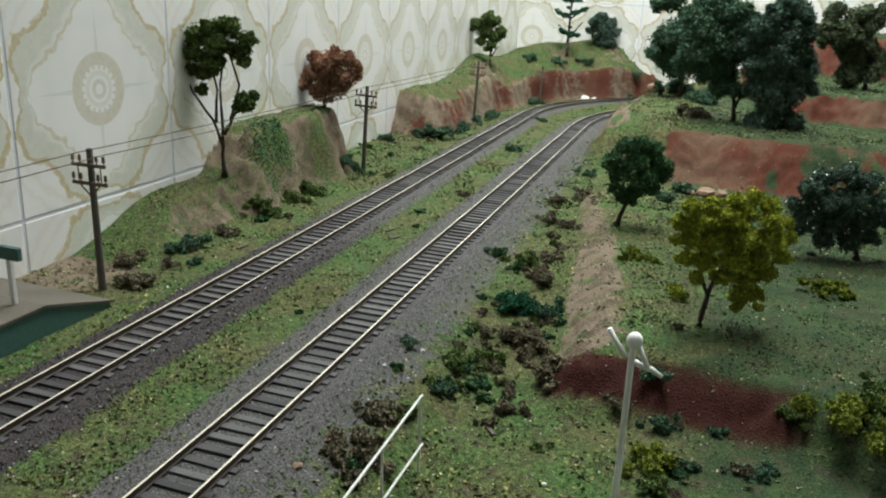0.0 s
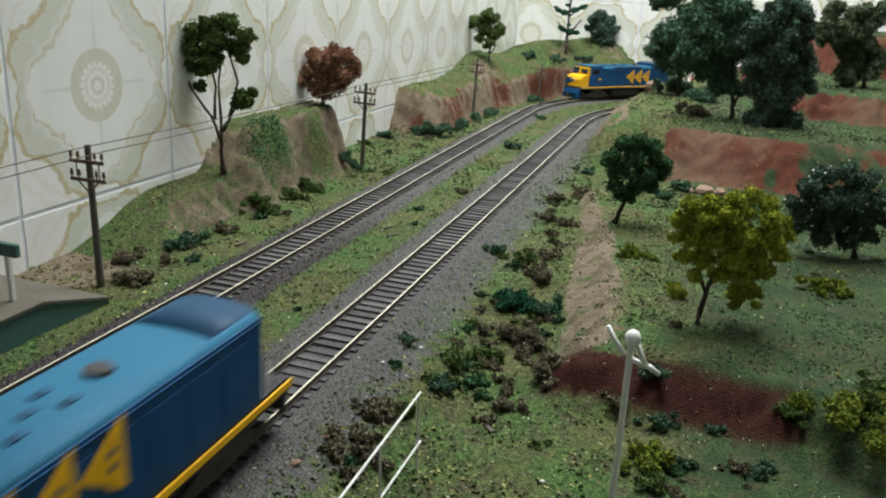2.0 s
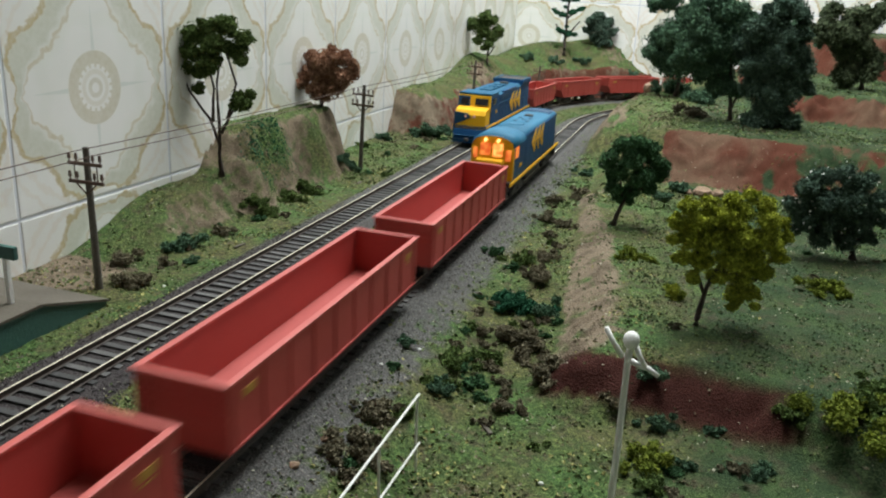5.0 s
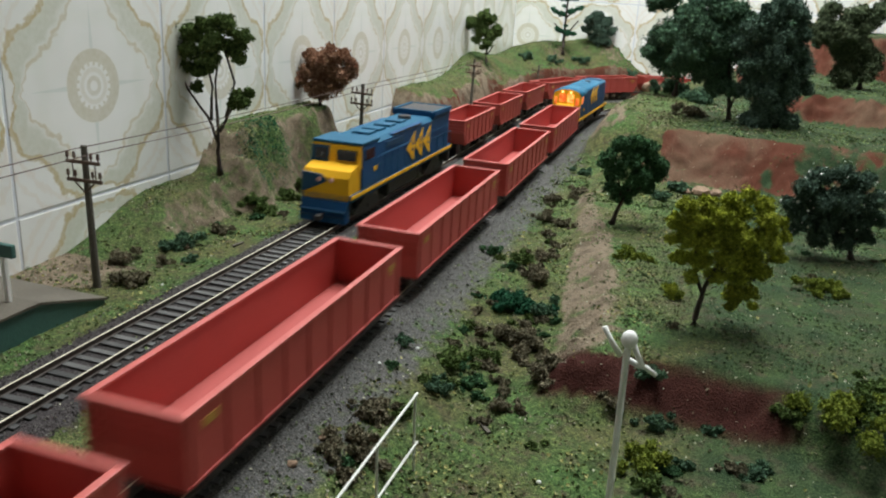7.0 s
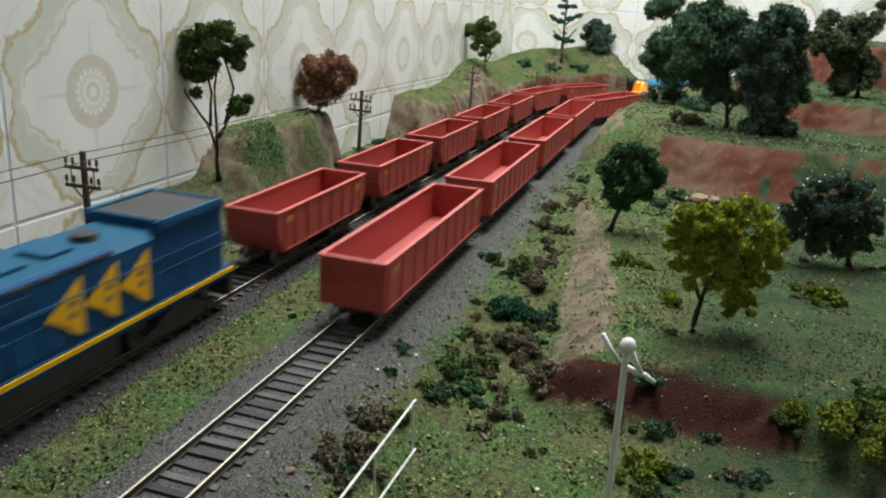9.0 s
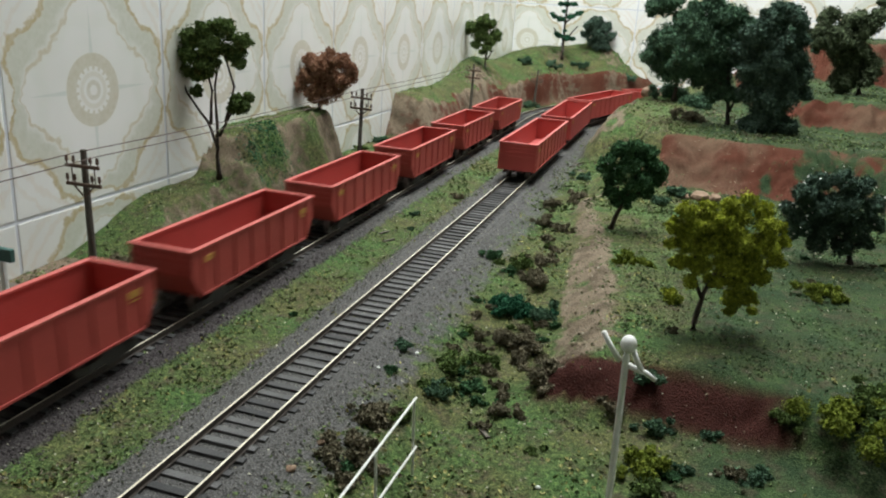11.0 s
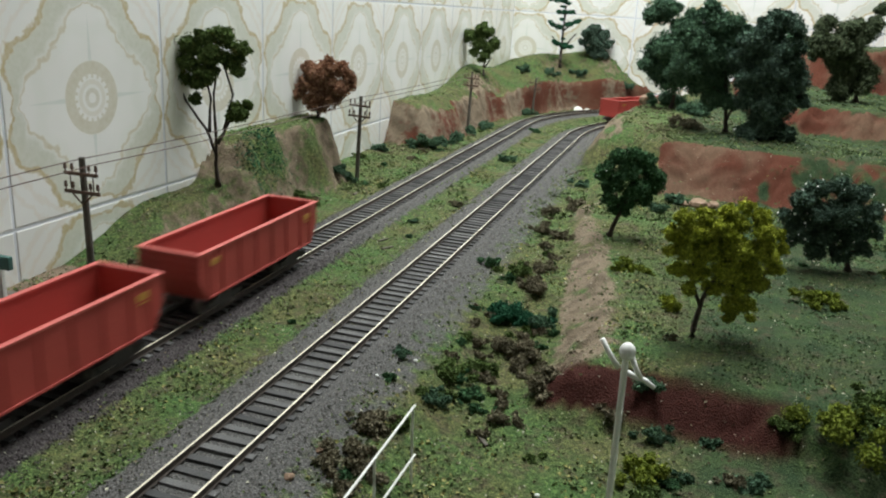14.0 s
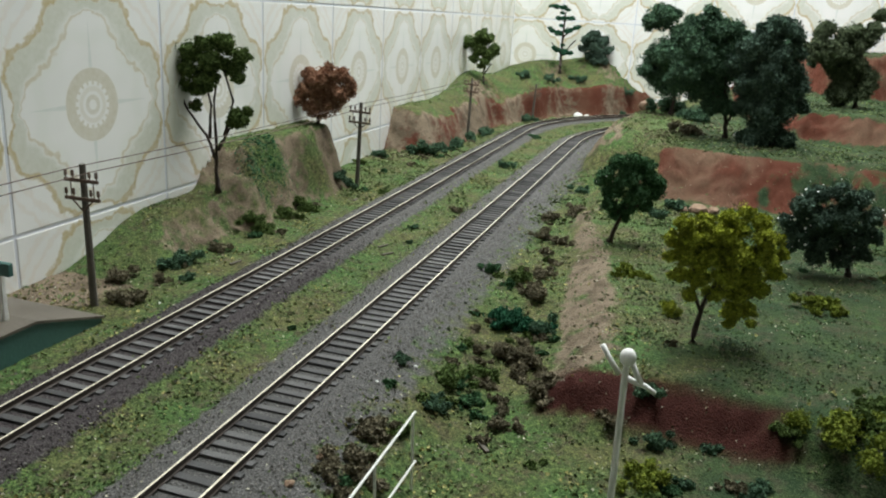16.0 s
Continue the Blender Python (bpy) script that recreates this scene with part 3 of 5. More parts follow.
def bogie(parent, y, base, axles, width, top):
    """A truck: two side frames with a bolster in one mesh, and its wheels."""
    bm = bmesh.new()
    half = base / 2
    for s in (-1, 1):
        x = s * width
        out = [(-half - 0.004, 0.0035), (-half - 0.004, 0.0062), (-half + 0.003, 0.0066), (-0.005, top), (0.005, top), (half - 0.003, 0.0066), (half + 0.004, 0.0062),
               (half + 0.004, 0.0035), (half - 0.003, 0.0035), (0.004, 0.0020), (-0.004, 0.0020), (-half + 0.003, 0.0035)]
        prism(bm, out, x - 0.0008, x + 0.0008)
        for k in range(axles):
            yy = -half + base * k / (axles - 1)
            box(bm, x - 0.0014, x + 0.0014, yy - 0.0017, yy + 0.0017, 0.0033, 0.0066, 0.0004)
    box(bm, -width, width, -0.003, 0.003, 0.0045, top, 0.0004)
    b = part("bogie", bm, M_DARK, parent, "black running gear")
    b.location = (0, y, 0)
    r = 0.0050
    me = wheel_mesh(r)
    for k in range(axles):
        for s in (-1, 1):
            w = part("wheel", me, M_STEEL, b)
            w.matrix_basis = pose(s * 0.0083, -half + base * k / (axles - 1), r, 0, 0, 0 if s > 0 else 180)
    return b


def coupler(parent, y, turn):
    bm = bmesh.new()
    box(bm, -0.0010, 0.0010, -0.002, 0.009, 0.0052, 0.0072, 0.0003)
    box(bm, -0.0022, 0.0014, 0.0065, 0.0105, 0.0046, 0.0078, 0.0005)
    c = part("coupler", bm, M_DARK, parent)
    c.matrix_basis = pose(0, y, 0, 0, 0, turn)


def gondola(length, half, top, low, ribs, tapered, label, paint):
    """An open red wagon: shell, rim, ribs, plates, frame and running gear."""
    root = thing("gondola_wagon", label, "wagon", group="open red wagons")
    L, t = length / 2, 0.0009
    bm = bmesh.new()
    cut = 0.006 if tapered else 0.0
    outer = [(-L + cut, low), (-L, low + 0.010 if tapered else low + 0.0005), (-L, top), (L, top), (L, low + 0.010 if tapered else low + 0.0005), (L - cut, low)]
    # two long sides
    for s in (-1, 1):
        prism(bm, outer, s * half - s * t, s * half)
    for s in (-1, 1):
        box(bm, -half + t, half - t, s * L - (t if s > 0 else 0), s * L + (t if s < 0 else 0), low + (0.010 if tapered else 0.0), top)
        if tapered:
            bmv = [(-half + t, s * L, low + 0.0100), (half - t, s * L, low + 0.0100), (half - t, s * (L - cut), low), (-half + t, s * (L - cut), low)]
            bm.faces.new([bm.verts.new(v) for v in bmv])
    box(bm, -half + t, half - t, -L + cut + t, L - cut - t, low, low + 0.0016)
    part("body", bm, paint, root)
    bm = bmesh.new()
    e = 0.0007
    for s in (-1, 1):
        box(bm, s * half - (0.0016 if s > 0 else e), s * half + (e if s > 0 else 0.0016), -L - e, L + e, top, top + 0.0011, 0.0003)
        box(bm, -half + 0.0016, half - 0.0016, s * L - (0.0016 if s > 0 else e), s * L + (e if s > 0 else 0.0016), top, top + 0.0011, 0.0003)
    part("rim", bm, M_RIM, root, "rim with its highlight painted in lighter red")
    bm = bmesh.new()
    box(bm, -half + t + 0.0002, half - t - 0.0002, -L + cut + t + 0.0002, L - cut - t - 0.0002, low + 0.0014, low + 0.0022)
    part("floor", bm, M_FLOOR, root, "dusty floor")
    bm = bmesh.new()
    prism(bm, [(-0.00065, low + 0.0004), (-0.0009, top - 0.0002), (0.0009, top - 0.0002), (0.00065, low + 0.0004)], 0, 0.0005)
    rib = finish(bm, "rib")
    for i in range(ribs):
        y = -L + 0.0035 + (2 * L - 0.007) * i / (ribs - 1)
        if tapered and (i == 0 or i == ribs - 1):
            y += 0.004 if i == 0 else -0.004
        for s in (-1, 1):
            r = part("rib", rib, paint, root)
            r.matrix_basis = pose(s * half, y, 0, 0, 0, 0 if s > 0 else 180)
    bm = bmesh.new()
    box(bm, -half * 0.98, half * 0.98, 0, 0.0007, 0, 0.0010, 0.0002)
    bar = finish(bm, "end_bar")
    for s in (-1, 1):
        for k in range(3):
            r = part("end_bar", bar, paint, root)
            r.matrix_basis = pose(0, s * L, low + 0.011 + (top - low - 0.012) * k / 3, 0, 0, 0 if s > 0 else 180)
    bm = bmesh.new()
    box(bm, 0, 0.0003, -0.0035, 0.0035, -0.0014, 0.0014, 0.0001)
    plate = finish(bm, "number_plate")
    for s, y in ((1, L - 0.0115), (-1, -L + 0.0115), (1, -L + 0.0115)):
        r = part("number_plate", plate, M_OCHRE, root, "worn ochre plate")
        r.matrix_basis = pose(s * (half + 0.0001), y, top - 0.0048, 0, 0, 0 if s > 0 else 180)
    bm = bmesh.new()
    box(bm, 0, 0.0002, -0.0024, 0.0024, -0.0003, 0.0003)
    bar = finish(bm, "lettering_bar")
    for s, y in ((1, L - 0.0115), (-1, -L + 0.0115)):
        r = part("lettering_bar", bar, M_OCHRE, root)
        r.matrix_basis = pose(s * (half + 0.0001), y, top - 0.0075, 0, 0, 0 if s > 0 else 180)
    bm = bmesh.new()
    box(bm, 0, 0.0006, -L + cut + 0.001, L - cut - 0.001, 0, 0.0011, 0.0002)
    sill = finish(bm, "side_sill")
    for s in (-1, 1):
        r = part("side_sill", sill, paint, root)
        r.matrix_basis = pose(s * half, 0, low + 0.0002, 0, 0, 0 if s > 0 else 180)
    bm = bmesh.new()
    for x in (-0.0016, 0.0016):
        box(bm, x - 0.0002, x + 0.0002, 0, 0.0004, 0, top - low - 0.008)
    for k in range(4):
        box(bm, -0.0016, 0.0016, 0.0001, 0.0004, 0.0012 + k * 0.0032, 0.0016 + k * 0.0032)
    ladder = finish(bm, "ladder")
    for s in (-1, 1):
        r = part("ladder", ladder, paint, root)
        r.matrix_basis = pose(s * half * 0.72, s * (L + 0.0006), low + 0.0075, 0, 0, 0 if s > 0 else 180)
    bm = bmesh.new()
    box(bm, -0.004, 0.004, -L + 0.004, L - 0.004, low - 0.003, low, 0.0004)
    for y in (-L + 0.018, 0, L - 0.018):
        box(bm, -half + 0.002, half - 0.002, y - 0.002, y + 0.002, low - 0.0022, low - 0.0001)
    part("underframe", bm, M_DARK, root)
    for s in (-1, 1):
        bogie(root, s * (L - 0.022), 0.020, 2, 0.0118, low - 0.0012)
        coupler(root, s * L, 0 if s > 0 else 180)
    return root


def logo(parent, x, y, z, size, side):
    """Three yellow arrow heads in a row."""
    for k in range(3):
        bm = bmesh.new()
        s = size
        pts = [(0, -0.02), (0.93, 0.60), (0.93, -0.62), (0.60, -0.46), (0.50, -0.33)]
        prism(bm, [(a * s, b * s) for a, b in pts], 0, 0.0003)
        o = part("emblem_arrow", bm, M_YELLOW, parent, "plain yellow arrow shape")
        o.matrix_basis = pose(x, y + k * s, z)
        for dz in (-0.12, 0.12):
            bm = bmesh.new()
            tube(bm, [(0.0002, 0.66 * s, dz * s), (0.00045, 0.66 * s, dz * s)], 0.075 * s, 10)
            part("emblem_dot", bm, M_BLUE, o)


def roof_section(bm, y0, y1, half, z0, z1, rise, n=8):
    """A hood with a rounded roof: walls up to z1, then an arch of height rise."""
    out = [(-half, z0)] + [(-half * math.cos(math.pi * k / n), z1 + rise * math.sin(math.pi * k / n) ** 0.7) for k in range(n + 1)] + [(half, z0)]
    a = [bm.verts.new((x, y0, z)) for x, z in out]
    b = [bm.verts.new((x, y1, z)) for x, z in out]
    m = len(out)
    for i in range(m):
        bm.faces.new((a[i], b[i], b[(i + 1) % m], a[(i + 1) % m]))
    bm.faces.new(a)
    bm.faces.new(b[::-1])


def rail_posts(parent, x, y0, y1, n, z0, z1, material):
    for i in range(n):
        bm = bmesh.new()
        y = y0 + (y1 - y0) * i / (n - 1)
        tube(bm, [(x, y, z0), (x, y, z1)], 0.00022, 5)
        part("handrail_post", bm, material, parent)
    bm = bmesh.new()
    tube(bm, [(x, y0, z1), (x, y1, z1)], 0.00024, 5)
    part("handrail", bm, material, parent)


def box_cab_locomotive():
    """Blue full-width locomotive; its lit yellow cab is at -y."""
    root = thing("diesel_locomotive", "blue diesel locomotive with glowing yellow cab and rounded roof", "locomotive")
    H = 0.0144
    C = H + 0.0004
    bm = bmesh.new()
    box(bm, -H, H, -0.060, 0.078, 0.0160, 0.0430, 0.0004)
    part("hood", bm, M_BLUE, root)
    bm = bmesh.new()
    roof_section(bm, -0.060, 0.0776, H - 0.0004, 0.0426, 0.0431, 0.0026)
    part("roof", bm, M_ROOF, root, "light blue roof", True)
    bm = bmesh.new()
    tube(bm, [(0, 0.028, 0.0445), (0, 0.028, 0.0468)], [0.0040, 0.0034], 18)
    part("fan", bm, M_DARK, root)
    bm = bmesh.new()
    roof_section(bm, 0.056, 0.0782, H - 0.0016, 0.0428, 0.0434, 0.0030)
    part("radiator_housing", bm, M_DEEPBLUE, root, "darker blue radiator housing", True)
    for x, y in ((-0.004, 0.014), (0.004, 0.014), (0.0, 0.006), (-0.004, -0.004), (0.005, -0.002)):
        bm = bmesh.new()
        box(bm, x - 0.0012, x + 0.0012, y - 0.0020, y + 0.0020, 0.0452, 0.0461, 0.0002)
        part("roof_bolt", bm, M_DEEPBLUE, root)
    bm = bmesh.new()
    box(bm, -0.006, 0.006, -0.026, -0.018, 0.0450, 0.0461, 0.0004)
    part("roof_hatch", bm, M_ROOF, root)
    for y in (-0.040, -0.020, 0.0, 0.016, 0.032, 0.048, 0.064):
        for s in (-1, 1):
            bm = bmesh.new()
            box(bm, s * H - 0.0002, s * H + 0.0002, y - 0.0065, y + 0.0065, 0.019, 0.0385, 0.0001)
            part("side_panel", bm, M_BLUE, root)
    for s in (-1, 1):
        bm = bmesh.new()
        box(bm, s * H - 0.0003, s * H + 0.0003, -0.056, 0.0776, 0.0414, 0.0419, 0.0001)
        part("rain_strip", bm, M_BLUE, root)
    # cab
    bm = bmesh.new()
    roof_section(bm, -0.0880, -0.0560, C, 0.0160, 0.0385, 0.0082, 14)
    part("cab", bm, M_BLUE, root)
    bm = bmesh.new()
    roof_section(bm, -0.0905, -0.0880, C - 0.0001, 0.0160, 0.0384, 0.0080, 14)
    part("cab_front", bm, M_YELLOW, root, "yellow cab front")
    bm = bmesh.new()
    box(bm, -C - 0.0003, C + 0.0003, -0.0908, -0.0862, 0.0165, 0.0384, 0.0004)
    part("cab_side", bm, M_YELLOW, root, "yellow cab corner")
    bm = bmesh.new()
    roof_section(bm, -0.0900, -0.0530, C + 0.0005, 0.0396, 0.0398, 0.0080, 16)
    part("cab_roof", bm, M_ROOF, root, "light blue rounded cab roof", True)
    for x0, x1, z0, z1, m in ((-0.0134, -0.0104, 0.0306, 0.0378, M_LIT), (-0.0086, -0.0012, 0.0330, 0.0416, M_LIT), (0.0004, 0.0074, 0.0326, 0.0416, M_LITB), (0.0096, 0.0134, 0.0300, 0.0378, M_LIT)):
        bm = bmesh.new()
        box(bm, x0, x1, -0.0913, -0.0904, z0, z1, 0.0003)
        part("cab_window", bm, m, root, "window glowing orange")
    for s in (-1, 1):
        bm = bmesh.new()
        box(bm, s * C - 0.0006, s * C + 0.0006, -0.0835, -0.0740, 0.0310, 0.0386, 0.0003)
        part("side_window", bm, M_LIT, root, "window glowing orange")
    bm = bmesh.new()
    box(bm, -0.0100, 0.0092, -0.0985, -0.0902, 0.0160, 0.0312, 0.0016)
    part("nose", bm, M_YELLOW, root, "yellow nose")
    bm = bmesh.new()
    box(bm, -0.0104, 0.0058, -0.0991, -0.0975, 0.0215, 0.0286, 0.0004)
    part("nose_panel", bm, M_DARK, root, "dark panel on the nose")
    for x in (-0.0052, 0.0040):
        bm = bmesh.new()
        tube(bm, [(x, -0.0922, 0.0436), (x, -0.0900, 0.0436)], 0.0011, 12)
        part("headlight", bm, M_BULB, root, "lit headlight")
    # frame
    bm = bmesh.new()
    box(bm, -H - 0.0008, H + 0.0008, -0.0960, 0.0935, 0.0118, 0.0136, 0.0002)
    part("frame", bm, M_DARK, root)
    for s in (-1, 1):
        bm = bmesh.new()
        box(bm, s * (H + 0.0011) - 0.0004, s * (H + 0.0011) + 0.0004, -0.0965, 0.0940, 0.0134, 0.0158, 0.0002)
        part("sill_stripe", bm, M_YELLOW, root, "yellow stripe")
        logo(root, s * (H + 0.0004), -0.0275, 0.0340, 0.0154, s)
        bm = bmesh.new()
        box(bm, s * (H + 0.0012) - 0.0002, s * (H + 0.0012) + 0.0002, -0.070, -0.064, 0.0225, 0.0255, 0.0001)
        part("number_bar", bm, M_YELLOW, root, "small yellow plate")
        rail_posts(root, s * 0.013, 0.082, 0.093, 3, 0.0136, 0.0265, M_DARK)
    bm = bmesh.new()
    box(bm, -H, H, -0.0958, 0.0933, 0.0136, 0.0162)
    part("deck", bm, M_DARK, root)
    bm = bmesh.new()
    box(bm, -0.0115, 0.0115, -0.022, 0.022, 0.0035, 0.0118, 0.0012)
    part("fuel_tank", bm, M_DARK, root)
    for y in (-0.0965, 0.0935):
        bm = bmesh.new()
        box(bm, -0.0135, 0.0135, y - 0.0012, y + 0.0012, 0.0030, 0.0136, 0.0004)
        part("pilot", bm, M_DARK, root)
    for s in (-1, 1):
        bogie(root, s * 0.058, 0.040, 3, 0.0122, 0.0110)
        coupler(root, s * 0.0945, 0 if s > 0 else 180)
    return root


def wide_nose_locomotive():
    """Blue hood unit with a wide yellow and blue nose at -y, narrow hood, and flared radiators at the back."""
    root = thing("diesel_locomotive", "blue diesel locomotive with yellow cab, wide nose and flared radiators", "locomotive")
    B, W = 0.0155, 0.0162
    bm = bmesh.new()
    box(bm, -B, B, -0.060, 0.094, 0.0185, 0.0445, 0.0008)
    part("hood", bm, M_BLUE, root)
    bm = bmesh.new()
    prof = [(-B, 0.0442), (-B + 0.003, 0.0468), (B - 0.003, 0.0468), (B, 0.0442)]
    a = [bm.verts.new((x, -0.060, z)) for x, z in prof]
    b = [bm.verts.new((x, 0.060, z)) for x, z in prof]
    for i in range(4):
        bm.faces.new((a[i], b[i], b[(i + 1) % 4], a[(i + 1) % 4]))
    bm.faces.new(a)
    bm.faces.new(b[::-1])
    part("roof", bm, M_MIDBLUE, root, "mid-blue roof")
    for y in (-0.045, -0.028, -0.008, 0.012):
        bm = bmesh.new()
        box(bm, -0.0062, 0.0062, y - 0.006, y + 0.006, 0.0466, 0.0484, 0.0005)
        part("roof_hatch", bm, M_MIDBLUE, root)
    bm = bmesh.new()
    prof = [(-B, 0.0440), (-W - 0.0012, 0.0478), (-W - 0.0012, 0.0500), (W + 0.0012, 0.0500), (W + 0.0012, 0.0478), (B, 0.0440)]
    a = [bm.verts.new((x, 0.050, z)) for x, z in prof]
    b = [bm.verts.new((x, 0.092, z)) for x, z in prof]
    for i in range(6):
        bm.faces.new((a[i], b[i], b[(i + 1) % 6], a[(i + 1) % 6]))
    bm.faces.new(a)
    bm.faces.new(b[::-1])
    part("radiator", bm, M_BLUE, root)
    bm = bmesh.new()
    box(bm, -W + 0.002, W - 0.002, 0.053, 0.089, 0.0497, 0.0506, 0.0003)
    part("radiator_grille", bm, M_DARK, root)
    for s in (-1, 1):
        bm = bmesh.new()
        box(bm, s * (W + 0.0001) - 0.0009, s * (W + 0.0001) + 0.0009, 0.0505, 0.0915, 0.0497, 0.0512, 0.0003)
        part("radiator_rim", bm, M_MIDBLUE, root)
    for y in (0.0512, 0.0908):
        bm = bmesh.new()
        box(bm, -W + 0.0023, W - 0.0023, y - 0.0009, y + 0.0009, 0.0497, 0.0511, 0.0003)
        part("radiator_rim", bm, M_MIDBLUE, root)
    bm = bmesh.new()
    tube(bm, [(0, 0.030, 0.0462), (0, 0.030, 0.0492)], [0.0052, 0.0046], 16)
    part("exhaust_hood", bm, M_DARK, root)
    for k in range(9):
        for s in (-1, 1):
            bm = bmesh.new()
            y = -0.053 + k * 0.0125
            box(bm, s * B - 0.0002, s * B + 0.0003, y - 0.0054, y + 0.0054, 0.0205, 0.0350, 0.0001)
            part("hood_door", bm, M_BLUE, root)
    for s in (-1, 1):
        bm = bmesh.new()
        box(bm, s * B - 0.0003, s * B + 0.0005, -0.045, -0.012, 0.0385, 0.0425, 0.0002)
        part("intake_grille", bm, M_DEEPBLUE, root)
    for s in (-1, 1):
        bm = bmesh.new()
        box(bm, s * (B - 0.0022) - 0.0022, s * (B - 0.0022) + 0.0023, -0.034, 0.026, 0.0444, 0.0464, 0.0004)
        part("raised_duct", bm, M_BLUE, root)
        for y in (-0.027, -0.015, -0.003, 0.009, 0.019):
            bm = bmesh.new()
            box(bm, s * (B + 0.0002) - 0.0003, s * (B + 0.0002) + 0.0003, y - 0.0042, y + 0.0042, 0.0449, 0.0459, 0.0001)
            part("louvre", bm, M_DARK, root)
        bm = bmesh.new()
        tube(bm, [(s * (B + 0.0009), -0.054, 0.0362), (s * (B + 0.0009), 0.090, 0.0362)], 0.00022, 5)
        part("grab_rail", bm, M_MIDBLUE, root)
    # cab and nose
    bm = bmesh.new()
    box(bm, -W, W, -0.0840, -0.0585, 0.0185, 0.0462, 0.0012)
    part("cab", bm, M_BLUE, root)
    bm = bmesh.new()
    prism(bm, [(-0.0885, 0.0310), (-0.0862, 0.0452), (-0.0838, 0.0468), (-0.0838, 0.0310)], -W + 0.0005, W - 0.0005)
    part("windscreen_frame", bm, M_YELLOW, root, "yellow windscreen surround")
    bm = bmesh.new()
    box(bm, -W - 0.0003, W + 0.0003, -0.0860, -0.0570, 0.0460, 0.0480, 0.0007)
    part("cab_roof", bm, M_MIDBLUE, root, "mid-blue cab roof")
    for x0, x1 in ((-0.0132, -0.0060), (0.0010, 0.0136)):
        bm = bmesh.new()
        prism(bm, [(-0.0890, 0.0368), (-0.0879, 0.0430), (-0.0858, 0.0430), (-0.0858, 0.0368)], x0, x1)
        part("windscreen", bm, M_GLASSDARK, root, "dark windscreen")
    for s in (-1, 1):
        bm = bmesh.new()
        box(bm, s * W - 0.0004, s * W + 0.0004, -0.080, -0.066, 0.0365, 0.0430, 0.0002)
        part("side_window", bm, M_GLASSDARK, root, "dark cab window")
        bm = bmesh.new()
        box(bm, s * W - 0.0003, s * W + 0.0003, -0.066, -0.061, 0.0275, 0.0305, 0.0001)
        part("number_bar", bm, M_YELLOW, root, "small yellow plate")
    bm = bmesh.new()
    prism(bm, [(-0.1010, 0.0150), (-0.1010, 0.0285), (-0.0985, 0.0325), (-0.0845, 0.0362), (-0.0845, 0.0150)], -0.0152, 0.0152)
    part("nose", bm, M_YELLOW, root, "yellow nose")
    bm = bmesh.new()
    out = [(-0.0156, 0.0306), (-0.0030, 0.0298), (0.0012, 0.0262), (-0.0156, 0.0178)]
    near = [bm.verts.new((x, -0.1016, z)) for x, z in out]
    away_side = [bm.verts.new((x, -0.0995, z)) for x, z in out]
    for i in range(4):
        bm.faces.new((near[i], near[(i + 1) % 4], away_side[(i + 1) % 4], away_side[i]))
    bm.faces.new(near)
    bm.faces.new(away_side[::-1])
    part("nose_panel", bm, M_DEEPBLUE, root, "dark blue slanted field on the nose")
    bm = bmesh.new()
    prism(bm, [(-0.1000, 0.0150), (-0.1000, 0.0300), (-0.0850, 0.0345), (-0.0850, 0.0150)], -0.0160, -0.0151)
    part("nose_side", bm, M_DEEPBLUE, root)
    bm = bmesh.new()
    prism(bm, [(-0.0891, 0.0325), (-0.0868, 0.0446), (-0.0840, 0.0446), (-0.0840, 0.0325)], -0.0162, -0.0046)
    part("windscreen_field", bm, M_DEEPBLUE, root, "dark blue half of the windscreen surround")
    for x in (-0.004, 0.004):
        bm = bmesh.new()
        tube(bm, [(x, -0.1026, 0.0270), (x, -0.1008, 0.0270)], 0.0013, 12)
        part("headlight", bm, M_LAMPRED, root, "reddish headlight")
    # frame and running gear
    bm = bmesh.new()
    box(bm, -W, W, -0.1010, 0.1010, 0.0140, 0.0186, 0.0003)
    part("deck", bm, M_BLUE, root)
    for s in (-1, 1):
        bm = bmesh.new()
        box(bm, s * (W + 0.0003) - 0.0003, s * (W + 0.0003) + 0.0003, -0.1005, 0.1005, 0.0160, 0.0180, 0.0001)
        part("sill_stripe", bm, M_YELLOW, root, "yellow stripe")
        logo(root, s * (B + 0.0006), -0.0065, 0.0318, 0.0172, s)
        rail_posts(root, s * (W - 0.0005), -0.056, 0.099, 10, 0.0186, 0.0300, M_MIDBLUE)
    bm = bmesh.new()
    box(bm, -0.0125, 0.0125, -0.030, 0.030, 0.0030, 0.0140, 0.0016)
    part("fuel_tank", bm, M_DARK, root)
    bm = bmesh.new()
    prism(bm, [(-0.1060, 0.0020), (-0.1030, 0.0145), (-0.1000, 0.0145), (-0.1000, 0.0020)], -0.0150, 0.0150)
    part("pilot", bm, M_BLUE, root, "blue pilot with steps")
    bm = bmesh.new()
    box(bm, -0.0140, 0.0140, 0.1005, 0.1035, 0.0030, 0.0145, 0.0004)
    part("pilot", bm, M_DARK, root)
    for z in (0.0050, 0.0085):
        bm = bmesh.new()
        box(bm, -0.0145, 0.0145, -0.1066, -0.1042, z, z + 0.0009, 0.0002)
        part("step", bm, M_DEEPBLUE, root)
    for s in (-1, 1):
        bogie(root, s * 0.066, 0.042, 3, 0.0125, 0.0125)
        coupler(root, s * 0.1030, 0 if s > 0 else 180)
    return root


